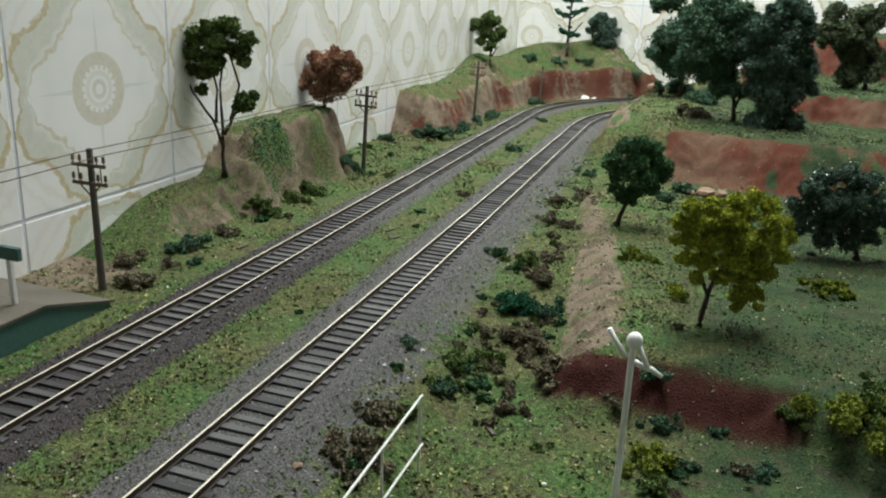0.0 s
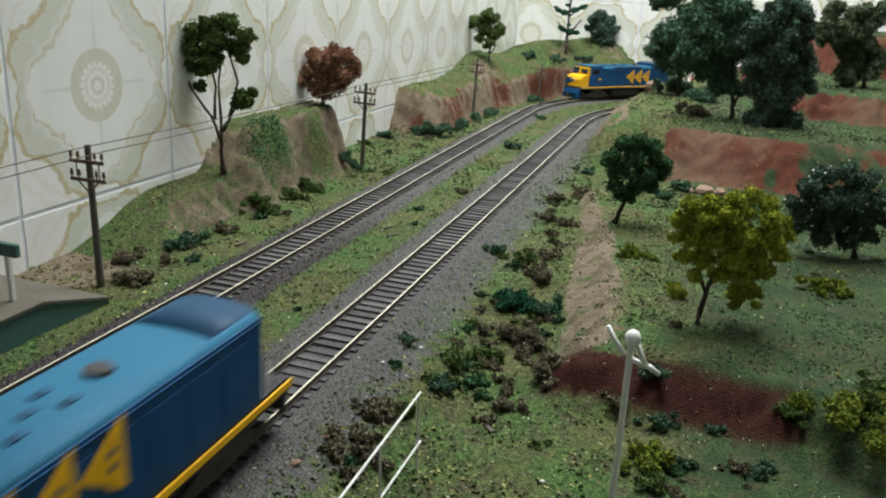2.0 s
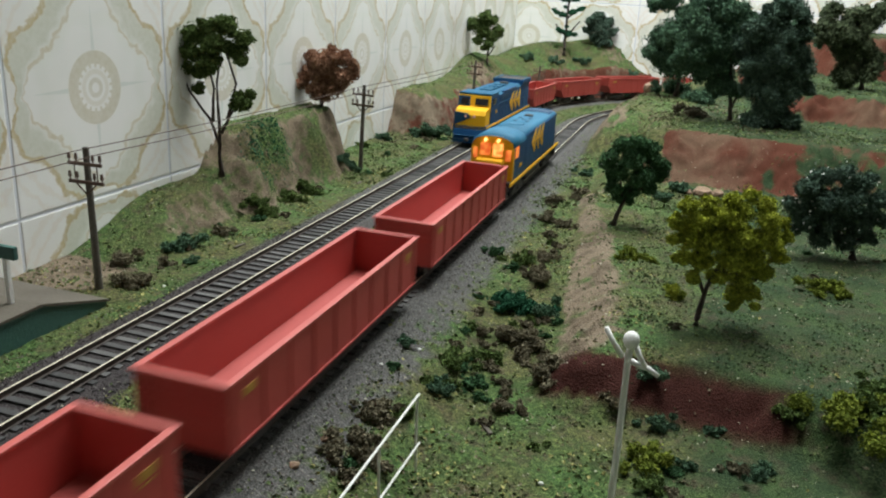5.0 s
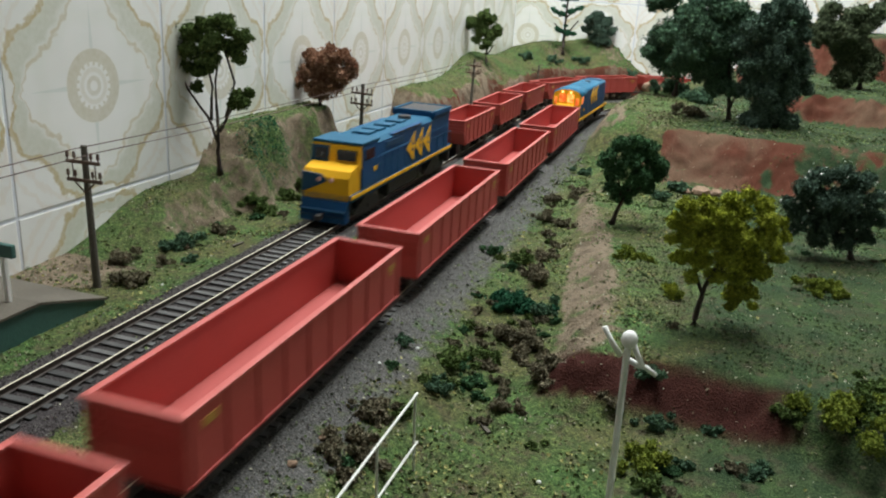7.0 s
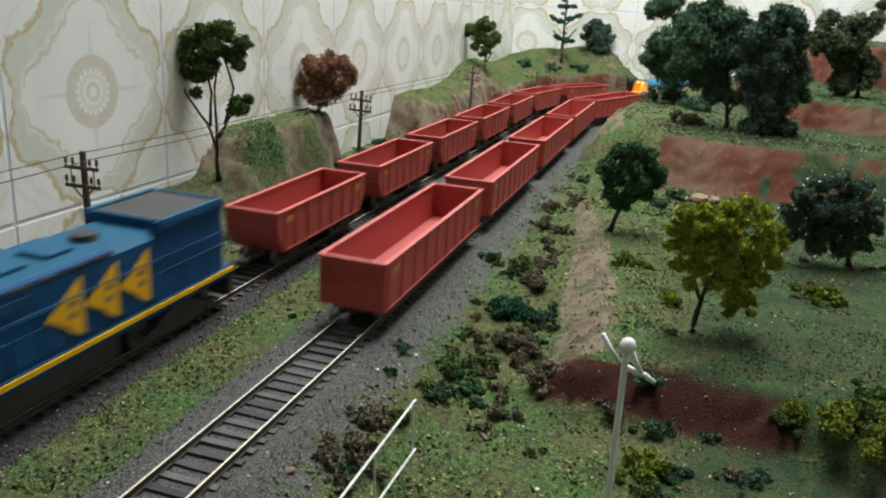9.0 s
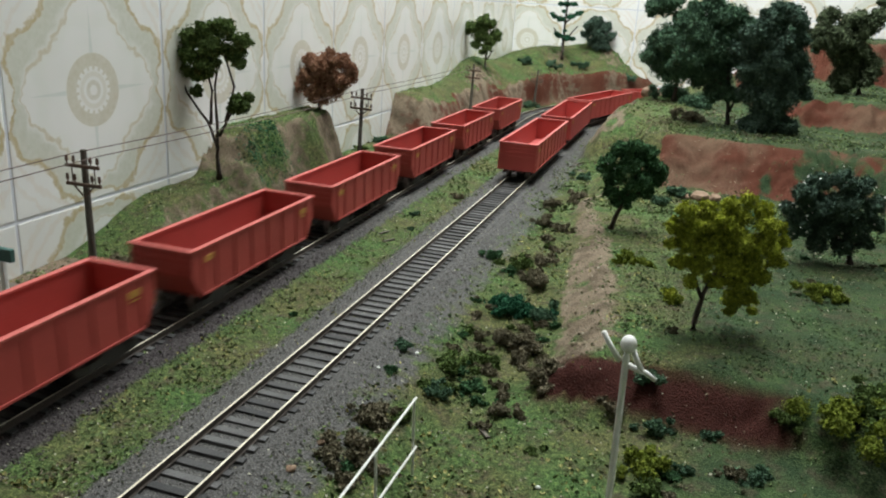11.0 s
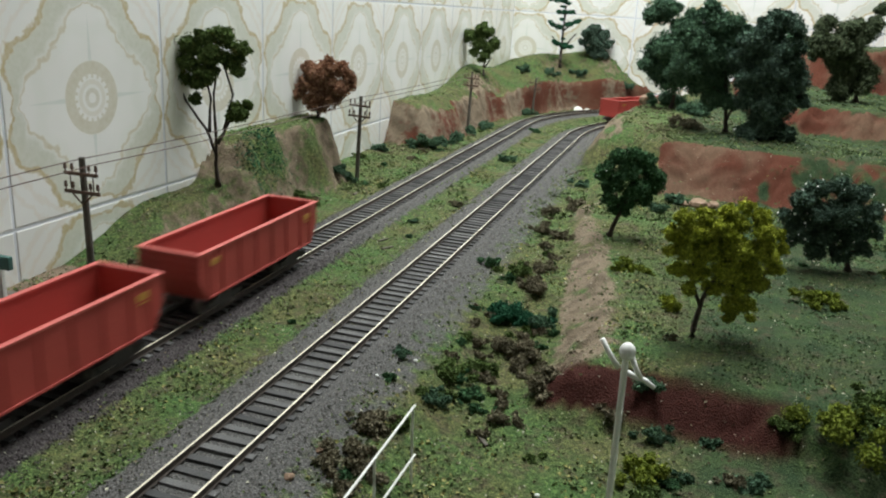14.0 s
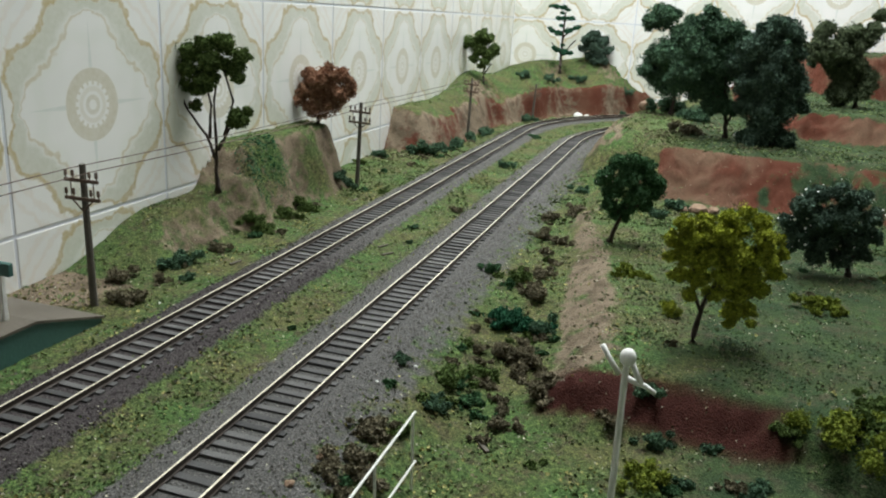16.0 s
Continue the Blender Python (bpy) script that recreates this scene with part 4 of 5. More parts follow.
long_wagon = gondola(0.1555, 0.0153, 0.0295, 0.0080, 10, False, "long open red gondola wagon, empty, coupled in a train", M_RED)
short_wagon = gondola(0.1085, 0.0148, 0.0305, 0.0095, 8, True, "short open red hopper wagon, empty, coupled in a train", M_DIMRED)
TRAIN_R = [(box_cab_locomotive(), 0.1075, 0.058)]
TRAIN_L = [(wide_nose_locomotive(), 0.1035, 0.066)]
for i in range(5):
    ob = long_wagon if i == 0 else copy_thing(long_wagon, pose(0, 0, 0))
    TRAIN_R.append((ob, -0.0778 - i * 0.1785, 0.055))
for i in range(7):
    ob = short_wagon if i == 0 else copy_thing(short_wagon, pose(0, 0, 0))
    TRAIN_L.append((ob, 0.247 + 0.0542 + i * 0.1327, 0.032))

# where the first wagon's front stands on the field-side track, and the nose on the other, by time
RUN_R = [(0, -0.262), (1, -0.135), (1.5, -0.068), (2, 0.0), (2.5, 0.077), (3, 0.154), (4, 0.326), (5.2, 0.535), (6.4, 0.740), (7.5, 0.919), (8.5, 1.078), (9, 1.157), (10.2, 1.352), (11.5, 1.558), (12.5, 1.723), (14, 1.962), (16, 2.27)]
RUN_L = [(0, 1.440), (0.5, 1.368), (1, 1.296), (1.5, 1.226), (2, 1.160), (2.5, 1.094), (3, 1.022), (3.5, 0.950), (4, 0.874), (5.2, 0.690), (6.4, 0.502), (7, 0.411), (7.5, 0.333), (8.5, 0.170), (9, 0.084), (10.2, -0.119), (11.5, -0.338), (13, -0.600), (14.5, -0.868), (16, -1.140)]


def glide(rows, t):
    """Smooth value at t between rows."""
    ts, vs = [r[0] for r in rows], [r[1] for r in rows]
    m = [(vs[min(i + 1, len(vs) - 1)] - vs[max(i - 1, 0)]) / (ts[min(i + 1, len(ts) - 1)] - ts[max(i - 1, 0)]) for i in range(len(ts))]
    i = max(k for k in range(len(ts) - 1) if ts[k] <= t or k == 0)
    h = ts[i + 1] - ts[i]
    u = (t - ts[i]) / h
    return (2 * u ** 3 - 3 * u ** 2 + 1) * vs[i] + (u ** 3 - 2 * u ** 2 + u) * h * m[i] + (-2 * u ** 3 + 3 * u ** 2) * vs[i + 1] + (u ** 3 - u ** 2) * h * m[i + 1]


def on_line(line, s, reach):
    """Pose of a vehicle whose two trucks stand on the line."""
    a, _ = along(line, s - reach)
    b, _ = along(line, s + reach)
    return pose((a[0] + b[0]) / 2, (a[1] + b[1]) / 2, 0, 0, 0, math.degrees(math.atan2(a[0] - b[0], b[1] - a[1])))


def motions():
    times = [i * 0.25 for i in range(65)]
    for train, run, line in ((TRAIN_R, RUN_R, LINE_R), (TRAIN_L, RUN_L, LINE_L)):
        for ob, offset, reach in train:
            walk(ob, [(t, on_line(line, glide(run, t) + offset, reach)) for t in times])


# ---- scatter helpers
def on_ground(x, y):
    """Height of the finished ground sheet."""
    xs, ys, z = GRID
    x, y = np.asarray(x, float), np.asarray(y, float)
    i = np.clip(np.searchsorted(xs, x) - 1, 0, len(xs) - 2)
    j = np.clip(np.searchsorted(ys, y) - 1, 0, len(ys) - 2)
    u = np.clip((x - xs[i]) / (xs[i + 1] - xs[i]), 0, 1)
    v = np.clip((y - ys[j]) / (ys[j + 1] - ys[j]), 0, 1)
    return (z[j, i] * (1 - u) + z[j, i + 1] * u) * (1 - v) + (z[j + 1, i] * (1 - u) + z[j + 1, i + 1] * u) * v


def cloud_mesh(name, verts, per, loops, material, extra=None):
    """Many alike little pieces: per vertices each, joined by the faces in loops."""
    n = len(verts) // per
    faces = (np.arange(n)[:, None, None] * per + np.array(loops)[None]).reshape(-1, len(loops[0]))
    vs, fs = verts.tolist(), faces.tolist()
    if extra:
        base = len(vs)
        vs += extra[0]
        fs += [[base + k for k in f] for f in extra[1]]
    me = bpy.data.meshes.new(name)
    me.from_pydata(vs, [], fs)
    me.materials.append(material)
    return me


def flecks(rng, centres, normals, size, loose=0.6):
    """Small bent four-sided flakes about the points, roughly facing the normals."""
    n = len(centres)
    nn = normals + rng.normal(0, loose, (n, 3))
    nn /= np.linalg.norm(nn, axis=1)[:, None] + 1e-9
    a = np.cross(nn, rng.normal(0, 1, (n, 3)))
    a /= np.linalg.norm(a, axis=1)[:, None] + 1e-9
    b = np.cross(nn, a)
    s = size * rng.uniform(0.5, 1.35, (n, 1))
    w = s * rng.uniform(0.5, 1.0, (n, 1))
    lift = nn * s * 0.35
    return np.stack([centres - a * s, centres - b * w + lift, centres + a * s * 0.9, centres + b * w + lift], 1).reshape(-1, 3)


ICO = bmesh.new()
bmesh.ops.create_icosphere(ICO, subdivisions=2, radius=1)
ICO_V = np.array([v.co[:] for v in ICO.verts])
ICO_F = [[v.index for v in f.verts] for f in ICO.faces]
ICO.free()


def lumps(seed, d):
    """Uneven radius factor by direction."""
    return np.array([noise.fractal(Vector(v) * 1.9 + Vector((seed * 7.1, seed * 3.3, 0)), 0.8, 2.0, 3) for v in d])


def crown_mesh(seed, blobs, size, material, fill=1.5, flat=0.85, reach=0.5, split=7, core=0.72):
    """Foliage from lumps (x, y, z, r): small rough cores under a fuzz of fine flakes, with gaps between the lumps."""
    rng = np.random.default_rng(seed)
    out, vs, fs, small = [], [], [], []
    for x, y, z, r in blobs:
        small.append((x, y, z, r * 0.78))
        for d in rng.normal(0, 1, (split, 3)):
            d = d / np.linalg.norm(d) * r * rng.uniform(0.55, 0.80)
            small.append((x + d[0], y + d[1], z + d[2] * flat, r * rng.uniform(0.26, 0.46)))
    for k, (x, y, z, r) in enumerate(small):
        c = np.array([x, y, z])
        rad = 1 + reach * lumps(seed + k, ICO_V)
        hull = c + ICO_V * (rad * r * core)[:, None] * np.array([1, 1, flat])
        fs += [[len(vs) + q for q in f] for f in ICO_F]
        vs += hull.tolist()
        n = int(fill * 12.6 * r * r / (size * size * 1.5)) + 10
        d = rng.normal(0, 1, (n, 3))
        d /= np.linalg.norm(d, axis=1)[:, None]
        near = np.argmax(d @ ICO_V.T, axis=1)
        rr = rad[near] * r * (core + (1.2 - core) * rng.uniform(0, 1, n) ** 1.4)
        out.append(flecks(rng, c + d * rr[:, None] * np.array([1, 1, flat]), d, size, 1.1))
    return cloud_mesh("crown", np.concatenate(out), 4, [(0, 1, 2, 3)], material, (vs, fs))


RIGHT = Vector((0.952, 0.306, 0))
BACK = Vector((-0.306, 0.952, 0))


def tree(seed, label, x, y, unit, limbs, lumps_at, size, material, girth, name="tree", flat=0.85, dots=None):
    """limbs: lines of (across, up); lumps_at: (across, up, radius), all in the same small unit."""
    rng = random.Random(seed)
    root = thing(name, label, "tree", pose(x, y, float(on_ground(x, y)) - 0.0008))

    def spot(u, w, depth=0.0):
        return RIGHT * u * unit + BACK * depth * unit + Vector((0, 0, w * unit * 1.02))
    for i, limb in enumerate(limbs):
        bm = bmesh.new()
        pts = []
        for (u0, w0), (u1, w1) in zip(limb[:-1], limb[1:]):
            for k in range(3):
                f = k / 3
                pts.append(spot(u0 + (u1 - u0) * f + rng.uniform(-1, 1) * 0.8, w0 + (w1 - w0) * f, rng.uniform(-1, 1) * 1.5 * (i > 0)))
        pts.append(spot(*limb[-1]))
        g = girth if i == 0 else girth * 0.6
        tube(bm, pts, [g * (1.5 if (i == 0 and k == 0) else 1 - 0.6 * k / len(pts)) for k in range(len(pts))], 8)
        part("trunk" if i == 0 else "branch", bm, M_BARK, root, smooth=True)
    blobs = []
    for u, w, r in lumps_at:
        p = spot(u, w, rng.uniform(-0.45, 0.45) * r)
        blobs.append((p.x, p.y, p.z, r * unit))
    part("crown", crown_mesh(seed, blobs, size * 0.72, material, flat=flat), material, root)
    if dots:
        rr = np.random.default_rng(seed + 5)
        pts = []
        for bx, by, bz, br in blobs:
            d = rr.normal(0, 1, (dots, 3))
            d /= np.linalg.norm(d, axis=1)[:, None]
            pts.append(flecks(rr, np.array([bx, by, bz]) + d * br * 1.05, d, size * 0.8))
        part("blossom", cloud_mesh("blossom", np.concatenate(pts), 4, [(0, 1, 2, 3)], M_CREAM), M_CREAM, root, "tiny white blossom")
    return root


# ---- trees by the tiled wall
tree(11, "tall olive-green model tree with forked bare trunks on the hill", -0.2838, 0.431, 0.000369,
     [[(0, 0), (-2, 40), (0, 80)], [(-1, 55), (-18, 100), (-50, 145), (-60, 172)], [(-12, 95), (-9, 150), (-20, 205)], [(0, 75), (-4, 140), (2, 200)], [(2, 75), (18, 105), (36, 140)], [(14, 100), (30, 160), (14, 215)]],
     [(-12, 250, 17.8), (-41, 236, 21.1), (16, 250, 21), (44, 235, 16.6), (-4, 225, 26.9), (29, 215, 21.2), (-44, 209, 21.2), (39, 198, 12.9), (-31, 181, 22), (-56, 183, 15.5), (-12, 195, 21.9), (-37, 148, 12.4), (-23, 255, 11.4), (39, 133, 19.6), (53, 144, 11.1), (26, 122, 9.2), (7, 260, 12.7)], 0.0011, F_OLIVE, 0.0018)
tree(12, "russet-leaved model tree at the brink of the cut", -0.2853, 0.579, 0.000462,
     [[(0, 0), (0, 28), (-2, 60)], [(0, 30), (24, 55)], [(0, 30), (-26, 60)]],
     [(7, 80, 24), (-16, 82, 17.5), (33, 85, 18.9), (53, 75, 13.1), (-26, 56, 20.5), (7, 55, 27.8), (37, 56, 21.9), (-39, 41, 14.6), (-9, 31, 19.1), (21, 33, 19.1), (7, 20, 11.8), (57, 59, 11), (16, 97, 10.9)], 0.0014, F_RED, 0.0022)
tree(13, "small dark green model tree on the far hill", -0.2735, 1.0620, 0.000770,
     [[(0, 0), (-1, 20), (0, 42)], [(0, 18), (12, 36)]], [(-13, 82, 11.4), (2, 76, 12.8), (-28, 71, 14.1), (-37, 64, 8.7), (-14, 63, 17.5), (13, 61, 11.5), (4, 49, 13.5), (-19, 43, 10.8), (-2, 38, 10.2), (19, 55, 6.7), (-9, 31, 6.1), (-6, 89, 6.7)], 0.0017, F_OLIVE, 0.0018)
tree(14, "green model conifer with tiers of branches on the far hill", -0.2040, 1.275, 0.00089,
     [[(0, 0), (-1, 40), (0, 104)], [(0, 30), (22, 58)], [(0, 32), (-20, 52)], [(0, 62), (18, 78)]],
     [(-17, 112, 6.7), (-5, 111, 7.4), (3, 108, 5.4), (-10, 93, 6.7), (-1, 93, 6.7), (11, 94, 6.7), (-20, 71, 6.1), (-10, 68, 7.4), (7, 73, 8.1), (20, 78, 6.7), (26, 81, 4), (-10, 40, 6.8), (4, 37, 8.2), (16, 36, 6.1), (-15, 44, 4.8), (-25, 76, 4), (-6, 102, 4), (-6, 81, 4), (0, 49, 4.1), (-27, 112, 4)], 0.0016, F_TEAL, 0.0026, "conifer", 0.6)
tree(15, "rounded dark green model tree beyond the hill", -0.1480, 1.335, 0.00093,
     [[(0, 0), (-2, 16), (-6, 40)], [(0, 12), (8, 30)]], [(-16, 49, 11.3), (-29, 41, 12.7), (1, 40, 12), (-14, 29, 16.7), (10, 24, 9.4), (-34, 26, 8), (-5, 11, 13.5), (5, 7, 8.1), (-23, 15, 8.1), (16, 29, 5.4)], 0.0017, F_DARK, 0.002)

# ---- trees on the field and the ledge
tree(21, "mid-green model tree on the edge of the field", -0.0365, 0.4947, 0.000364,
     [[(0, 0), (8, 30), (22, 62), (32, 100)], [(12, 40), (4, 80)], [(20, 56), (60, 80)]],
     [(23, 146, 17.3), (1, 139, 19.5), (47, 136, 18), (-17, 119, 18), (20, 118, 26.7), (60, 117, 21), (-28, 107, 10.9), (77, 111, 10.9), (-3, 94, 23.3), (37, 89, 25.5), (70, 95, 18.2), (-7, 68, 16.1), (27, 63, 19), (53, 70, 16.1), (5, 50, 11), (23, 47, 9.6)], 0.0011, F_GREEN, 0.0017, dots=1)
tree(22, "bright yellow-green model tree standing in the field", 0.0165, 0.3442, 0.000254,
     [[(0, 0), (3, 40), (8, 75), (30, 130)], [(5, 60), (-18, 110), (-20, 170)], [(12, 85), (60, 140), (90, 190)], [(30, 105), (90, 90), (120, 140)], [(90, 180), (116, 204)]],
     [(-44, 213, 18.9), (-11, 219, 17.8), (26, 227, 17.8), (57, 238, 15.6), (86, 221, 17.8), (-59, 186, 19), (-26, 193, 25.3), (11, 200, 27.4), (48, 207, 27.3), (89, 198, 23.2), (119, 193, 14.7), (-63, 156, 12.8), (-36, 158, 25.5), (3, 160, 29.7), (46, 168, 31.8), (90, 165, 27.6), (128, 170, 12.8), (-40, 123, 18.2), (-5, 120, 24.6), (38, 127, 28.9), (82, 130, 27.8), (118, 137, 18.2), (-20, 91, 15.1), (24, 94, 20.5), (68, 95, 25.9), (101, 105, 18.3), (64, 62, 20.7), (88, 67, 16.3), (60, 40, 10.9), (97, 43, 9.8), (-48, 63, 11.9)], 0.0009, F_YELLOW, 0.0015)
tree(23, "broad dark green model tree dotted with white blossom", 0.1039, 0.4914, 0.000333,
     [[(0, 0), (-6, 30), (-20, 80)], [(-4, 25), (20, 80)], [(-6, 30), (-60, 70)]],
     [(-82, 143, 22.4), (-44, 150, 22.4), (-7, 138, 21.5), (-108, 123, 22.6), (-126, 94, 16.2), (-84, 102, 30.3), (-36, 109, 34.5), (14, 109, 22.7), (-102, 69, 27.2), (-56, 65, 31.6), (-8, 73, 31.6), (26, 78, 20.7), (-112, 47, 13.1), (-70, 34, 20.8), (-24, 32, 20.8), (14, 44, 18.6)], 0.0011, F_DARK, 0.0018, dots=7)
tree(31, "tall dark green model tree on the ledge above the red bank", 0.037, 0.7772, 0.000527,
     [[(0, 0), (-4, 30), (-12, 70), (-20, 130)], [(-4, 20), (8, 50), (20, 110)], [(-12, 60), (-70, 105)]],
     [(-81, 188, 21.2), (-91, 172, 24.8), (-84, 154, 29.6), (-65, 159, 27.2), (-55, 200, 21.2), (-43, 180, 23.6), (-50, 168, 13), (-19, 182, 24.8), (-8, 162, 29.6), (-29, 146, 29.7), (-60, 132, 35.7), (-82, 115, 35.8), (-41, 114, 35.8), (-10, 131, 35.8), (-61, 89, 30), (-28, 87, 30.1), (-96, 97, 25.2), (-27, 60, 23), (-10, 56, 19.9), (-33, 49, 12.1), (3, 52, 14.6)], 0.0016, F_DEEP, 0.0022)
tree(32, "very dense dark green model tree on the ledge", 0.0757, 0.7561, 0.000505,
     [[(0, 0), (-4, 40), (0, 120)], [(0, 30), (-40, 80)], [(0, 30), (40, 90)]],
     [(-23, 199, 24.6), (-7, 199, 22.3), (-42, 190, 22.4), (7, 188, 15.3), (-52, 180, 20), (-66, 164, 27.2), (-39, 154, 29.7), (-15, 155, 27.2), (9, 161, 20), (-64, 133, 32.7), (-34, 127, 37), (-1, 129, 37), (25, 119, 21.5), (-54, 98, 33), (-19, 92, 37.3), (14, 90, 32.5), (40, 72, 15.7), (-31, 63, 30.2), (3, 61, 30.2), (-60, 66, 23), (-38, 13, 25.8), (-14, 20, 29.5), (12, 16, 24.4), (-25, 35, 25.6), (30, 12, 13.6)], 0.0017, F_DARK, 0.0024)
tree(33, "dark bluish-green model tree beside the bend", -0.0187, 0.9508, 0.000653,
     [[(0, 0), (4, 40), (20, 90)], [(2, 30), (-24, 60)], [(10, 60), (60, 120)]],
     [(-38, 161, 29.2), (-55, 152, 17), (-22, 166, 17), (-11, 144, 14.6), (-24, 108, 33.8), (-38, 93, 25.9), (-6, 97, 30.8), (-56, 74, 17.4), (-22, 68, 34), (8, 66, 31), (-7, 49, 26.2), (-34, 64, 16.1), (-5, 121, 13.5)], 0.0019, F_DEEP, 0.0024)
tree(34, "brownish-green model tree on the upper terrace", 0.1643, 0.9065, 0.000581,
     [[(0, 0), (-6, 30), (-14, 70)], [(-4, 24), (16, 70)], [(-8, 40), (-44, 84)]],
     [(-78, 127, 20.7), (-86, 107, 17.5), (-63, 92, 31.7), (-91, 87, 19.7), (-44, 121, 21.7), (-28, 126, 19.6), (-34, 94, 25.2), (-6, 120, 25), (3, 134, 15.3), (-19, 103, 20.8), (-39, 62, 23.2), (-15, 68, 27.6), (9, 53, 21), (-25, 35, 25.4), (-39, 21, 20), (1, 33, 23.3), (18, 42, 13.2), (-28, 11, 13.4), (-105, 97, 13.1)], 0.0017, F_MOSS, 0.0022)
tree(35, "dark green model tree behind the upper terrace", 0.225, 0.985, 0.00062,
     [[(0, 0), (-4, 40), (0, 90)], [(0, 30), (20, 80)]], [(-73, 147, 10.6), (-69, 155, 9.8), (-56, 145, 12.3), (-46, 128, 13.9)], 0.0018, F_MOSS, 0.0022)
tree(36, "dark green model tree behind the large trees", 0.085, 0.915, 0.0006,
     [[(0, 0), (-2, 50), (0, 100)], [(0, 40), (-20, 90)]], [(-9, 117, 18.3), (-23, 104, 20.4), (11, 102, 18.3), (-10, 81, 22.8), (58, 75, 8.2)], 0.0018, F_DEEP, 0.0022)


# ---- bushes and clumps
def bush(seed, label, x, y, r, material, size):
    rng = random.Random(seed)
    r = r * 1.38
    blobs = [(0, 0, r * 0.42, r * 0.50)] + [(rng.gauss(0, 0.48) * r, rng.gauss(0, 0.45) * r, r * rng.uniform(0.10, 0.68), r * rng.uniform(0.20, 0.42)) for _ in range(10)]
    me = crown_mesh(seed, blobs, size * 0.75, material, 1.3, 0.75, 0.6, 2, 0.66)
    ob = new("bush", me)
    ob.location = (x, y, float(on_ground(x, y)) - r * 0.12)
    return tagged(ob, label, "bush", "bushes on the layout")


BROWN = [(-0.254, 0.384, 0.0054), (-0.246, 0.293, 0.0071), (-0.268, 0.314, 0.0059), (-0.250, 0.324, 0.0044), (-0.156, 0.551, 0.0038), (-0.087, 0.566, 0.0063), (-0.081, 0.510, 0.0065), (-0.070, 0.501, 0.0057),
         (-0.068, 0.432, 0.0056), (-0.064, 0.397, 0.0068), (-0.066, 0.329, 0.0070), (-0.052, 0.323, 0.0076), (-0.037, 0.297, 0.0058), (-0.042, 0.289, 0.0060), (-0.053, 0.265, 0.0037), (-0.090, 0.232, 0.0050)]
BROWN_NEAR = [(-0.089, 0.210, 0.0058), (-0.092, 0.199, 0.0045), (-0.092, 0.225, 0.0044), (-0.085, 0.192, 0.0033), (-0.011, 0.279, 0.0044), (-0.072, 0.605, 0.0049), (-0.055, 0.310, 0.0058), (-0.066, 0.295, 0.0044), (0.002, 0.784, 0.0110)]
OLIVE = [(-0.252, 0.498, 0.0066), (-0.256, 0.472, 0.0071), (-0.252, 0.434, 0.0074), (-0.263, 0.502, 0.0058), (-0.261, 0.433, 0.0066), (-0.070, 0.301, 0.0058), (-0.078, 0.286, 0.0050), (0.050, 0.284, 0.0042),
         (0.078, 0.288, 0.0070), (-0.078, 0.417, 0.0065), (-0.082, 0.286, 0.0038), (0.082, 0.303, 0.0060), (0.007, 0.233, 0.0048), (-0.294, 0.686, 0.0044), (-0.226, 0.577, 0.0032)]
DARK = [(-0.255, 0.350, 0.0082), (-0.239, 0.333, 0.0036), (-0.264, 0.574, 0.0060), (-0.259, 0.581, 0.0061), (-0.293, 0.731, 0.0075), (-0.254, 0.774, 0.0119), (-0.268, 0.771, 0.0077), (-0.244, 0.843, 0.0120),
        (-0.240, 0.955, 0.0115), (-0.249, 0.808, 0.0080), (-0.054, 0.359, 0.0067), (-0.078, 0.263, 0.0045), (-0.101, 0.285, 0.0031), (-0.009, 0.581, 0.0071), (0.004, 0.618, 0.0074)]
DARK_FIELD = [(0.006, 0.273, 0.0055), (0.000, 0.292, 0.0050), (0.040, 0.256, 0.0047), (0.026, 0.278, 0.0028), (0.017, 0.251, 0.0031), (-0.077, 0.677, 0.0059), (-0.165, 0.751, 0.0062), (-0.169, 0.488, 0.0027), (-0.159, 0.454, 0.0022), (-0.245, 0.905, 0.009), (-0.222, 1.12, 0.009), (-0.025, 0.985, 0.018), (0.01, 0.90, 0.016), (-0.245, 1.20, 0.010), (-0.215, 1.235, 0.011), (-0.175, 1.285, 0.010), (-0.10, 1.32, 0.010), (-0.10, 1.30, 0.006)]
TEAL = [(-0.068, 0.361, 0.0090), (-0.074, 0.357, 0.0066), (-0.060, 0.357, 0.0066)]
BRIGHT = [(-0.097, 0.424, 0.0050), (-0.068, 0.276, 0.0039), (-0.081, 0.406, 0.0038), (-0.098, 0.264, 0.0023), (-0.063, 0.268, 0.0031), (-0.159, 0.299, 0.0016), (-0.176, 0.964, 0.0049)]
LIME = [(0.071, 0.285, 0.0100), (0.004, 0.245, 0.0068)]
YELLOW = [(-0.019, 0.431, 0.0050), (-0.008, 0.427, 0.0034), (0.078, 0.420, 0.0066), (0.086, 0.416, 0.0043), (0.005, 0.379, 0.0055), (-0.024, 0.425, 0.0030)]
number = 100
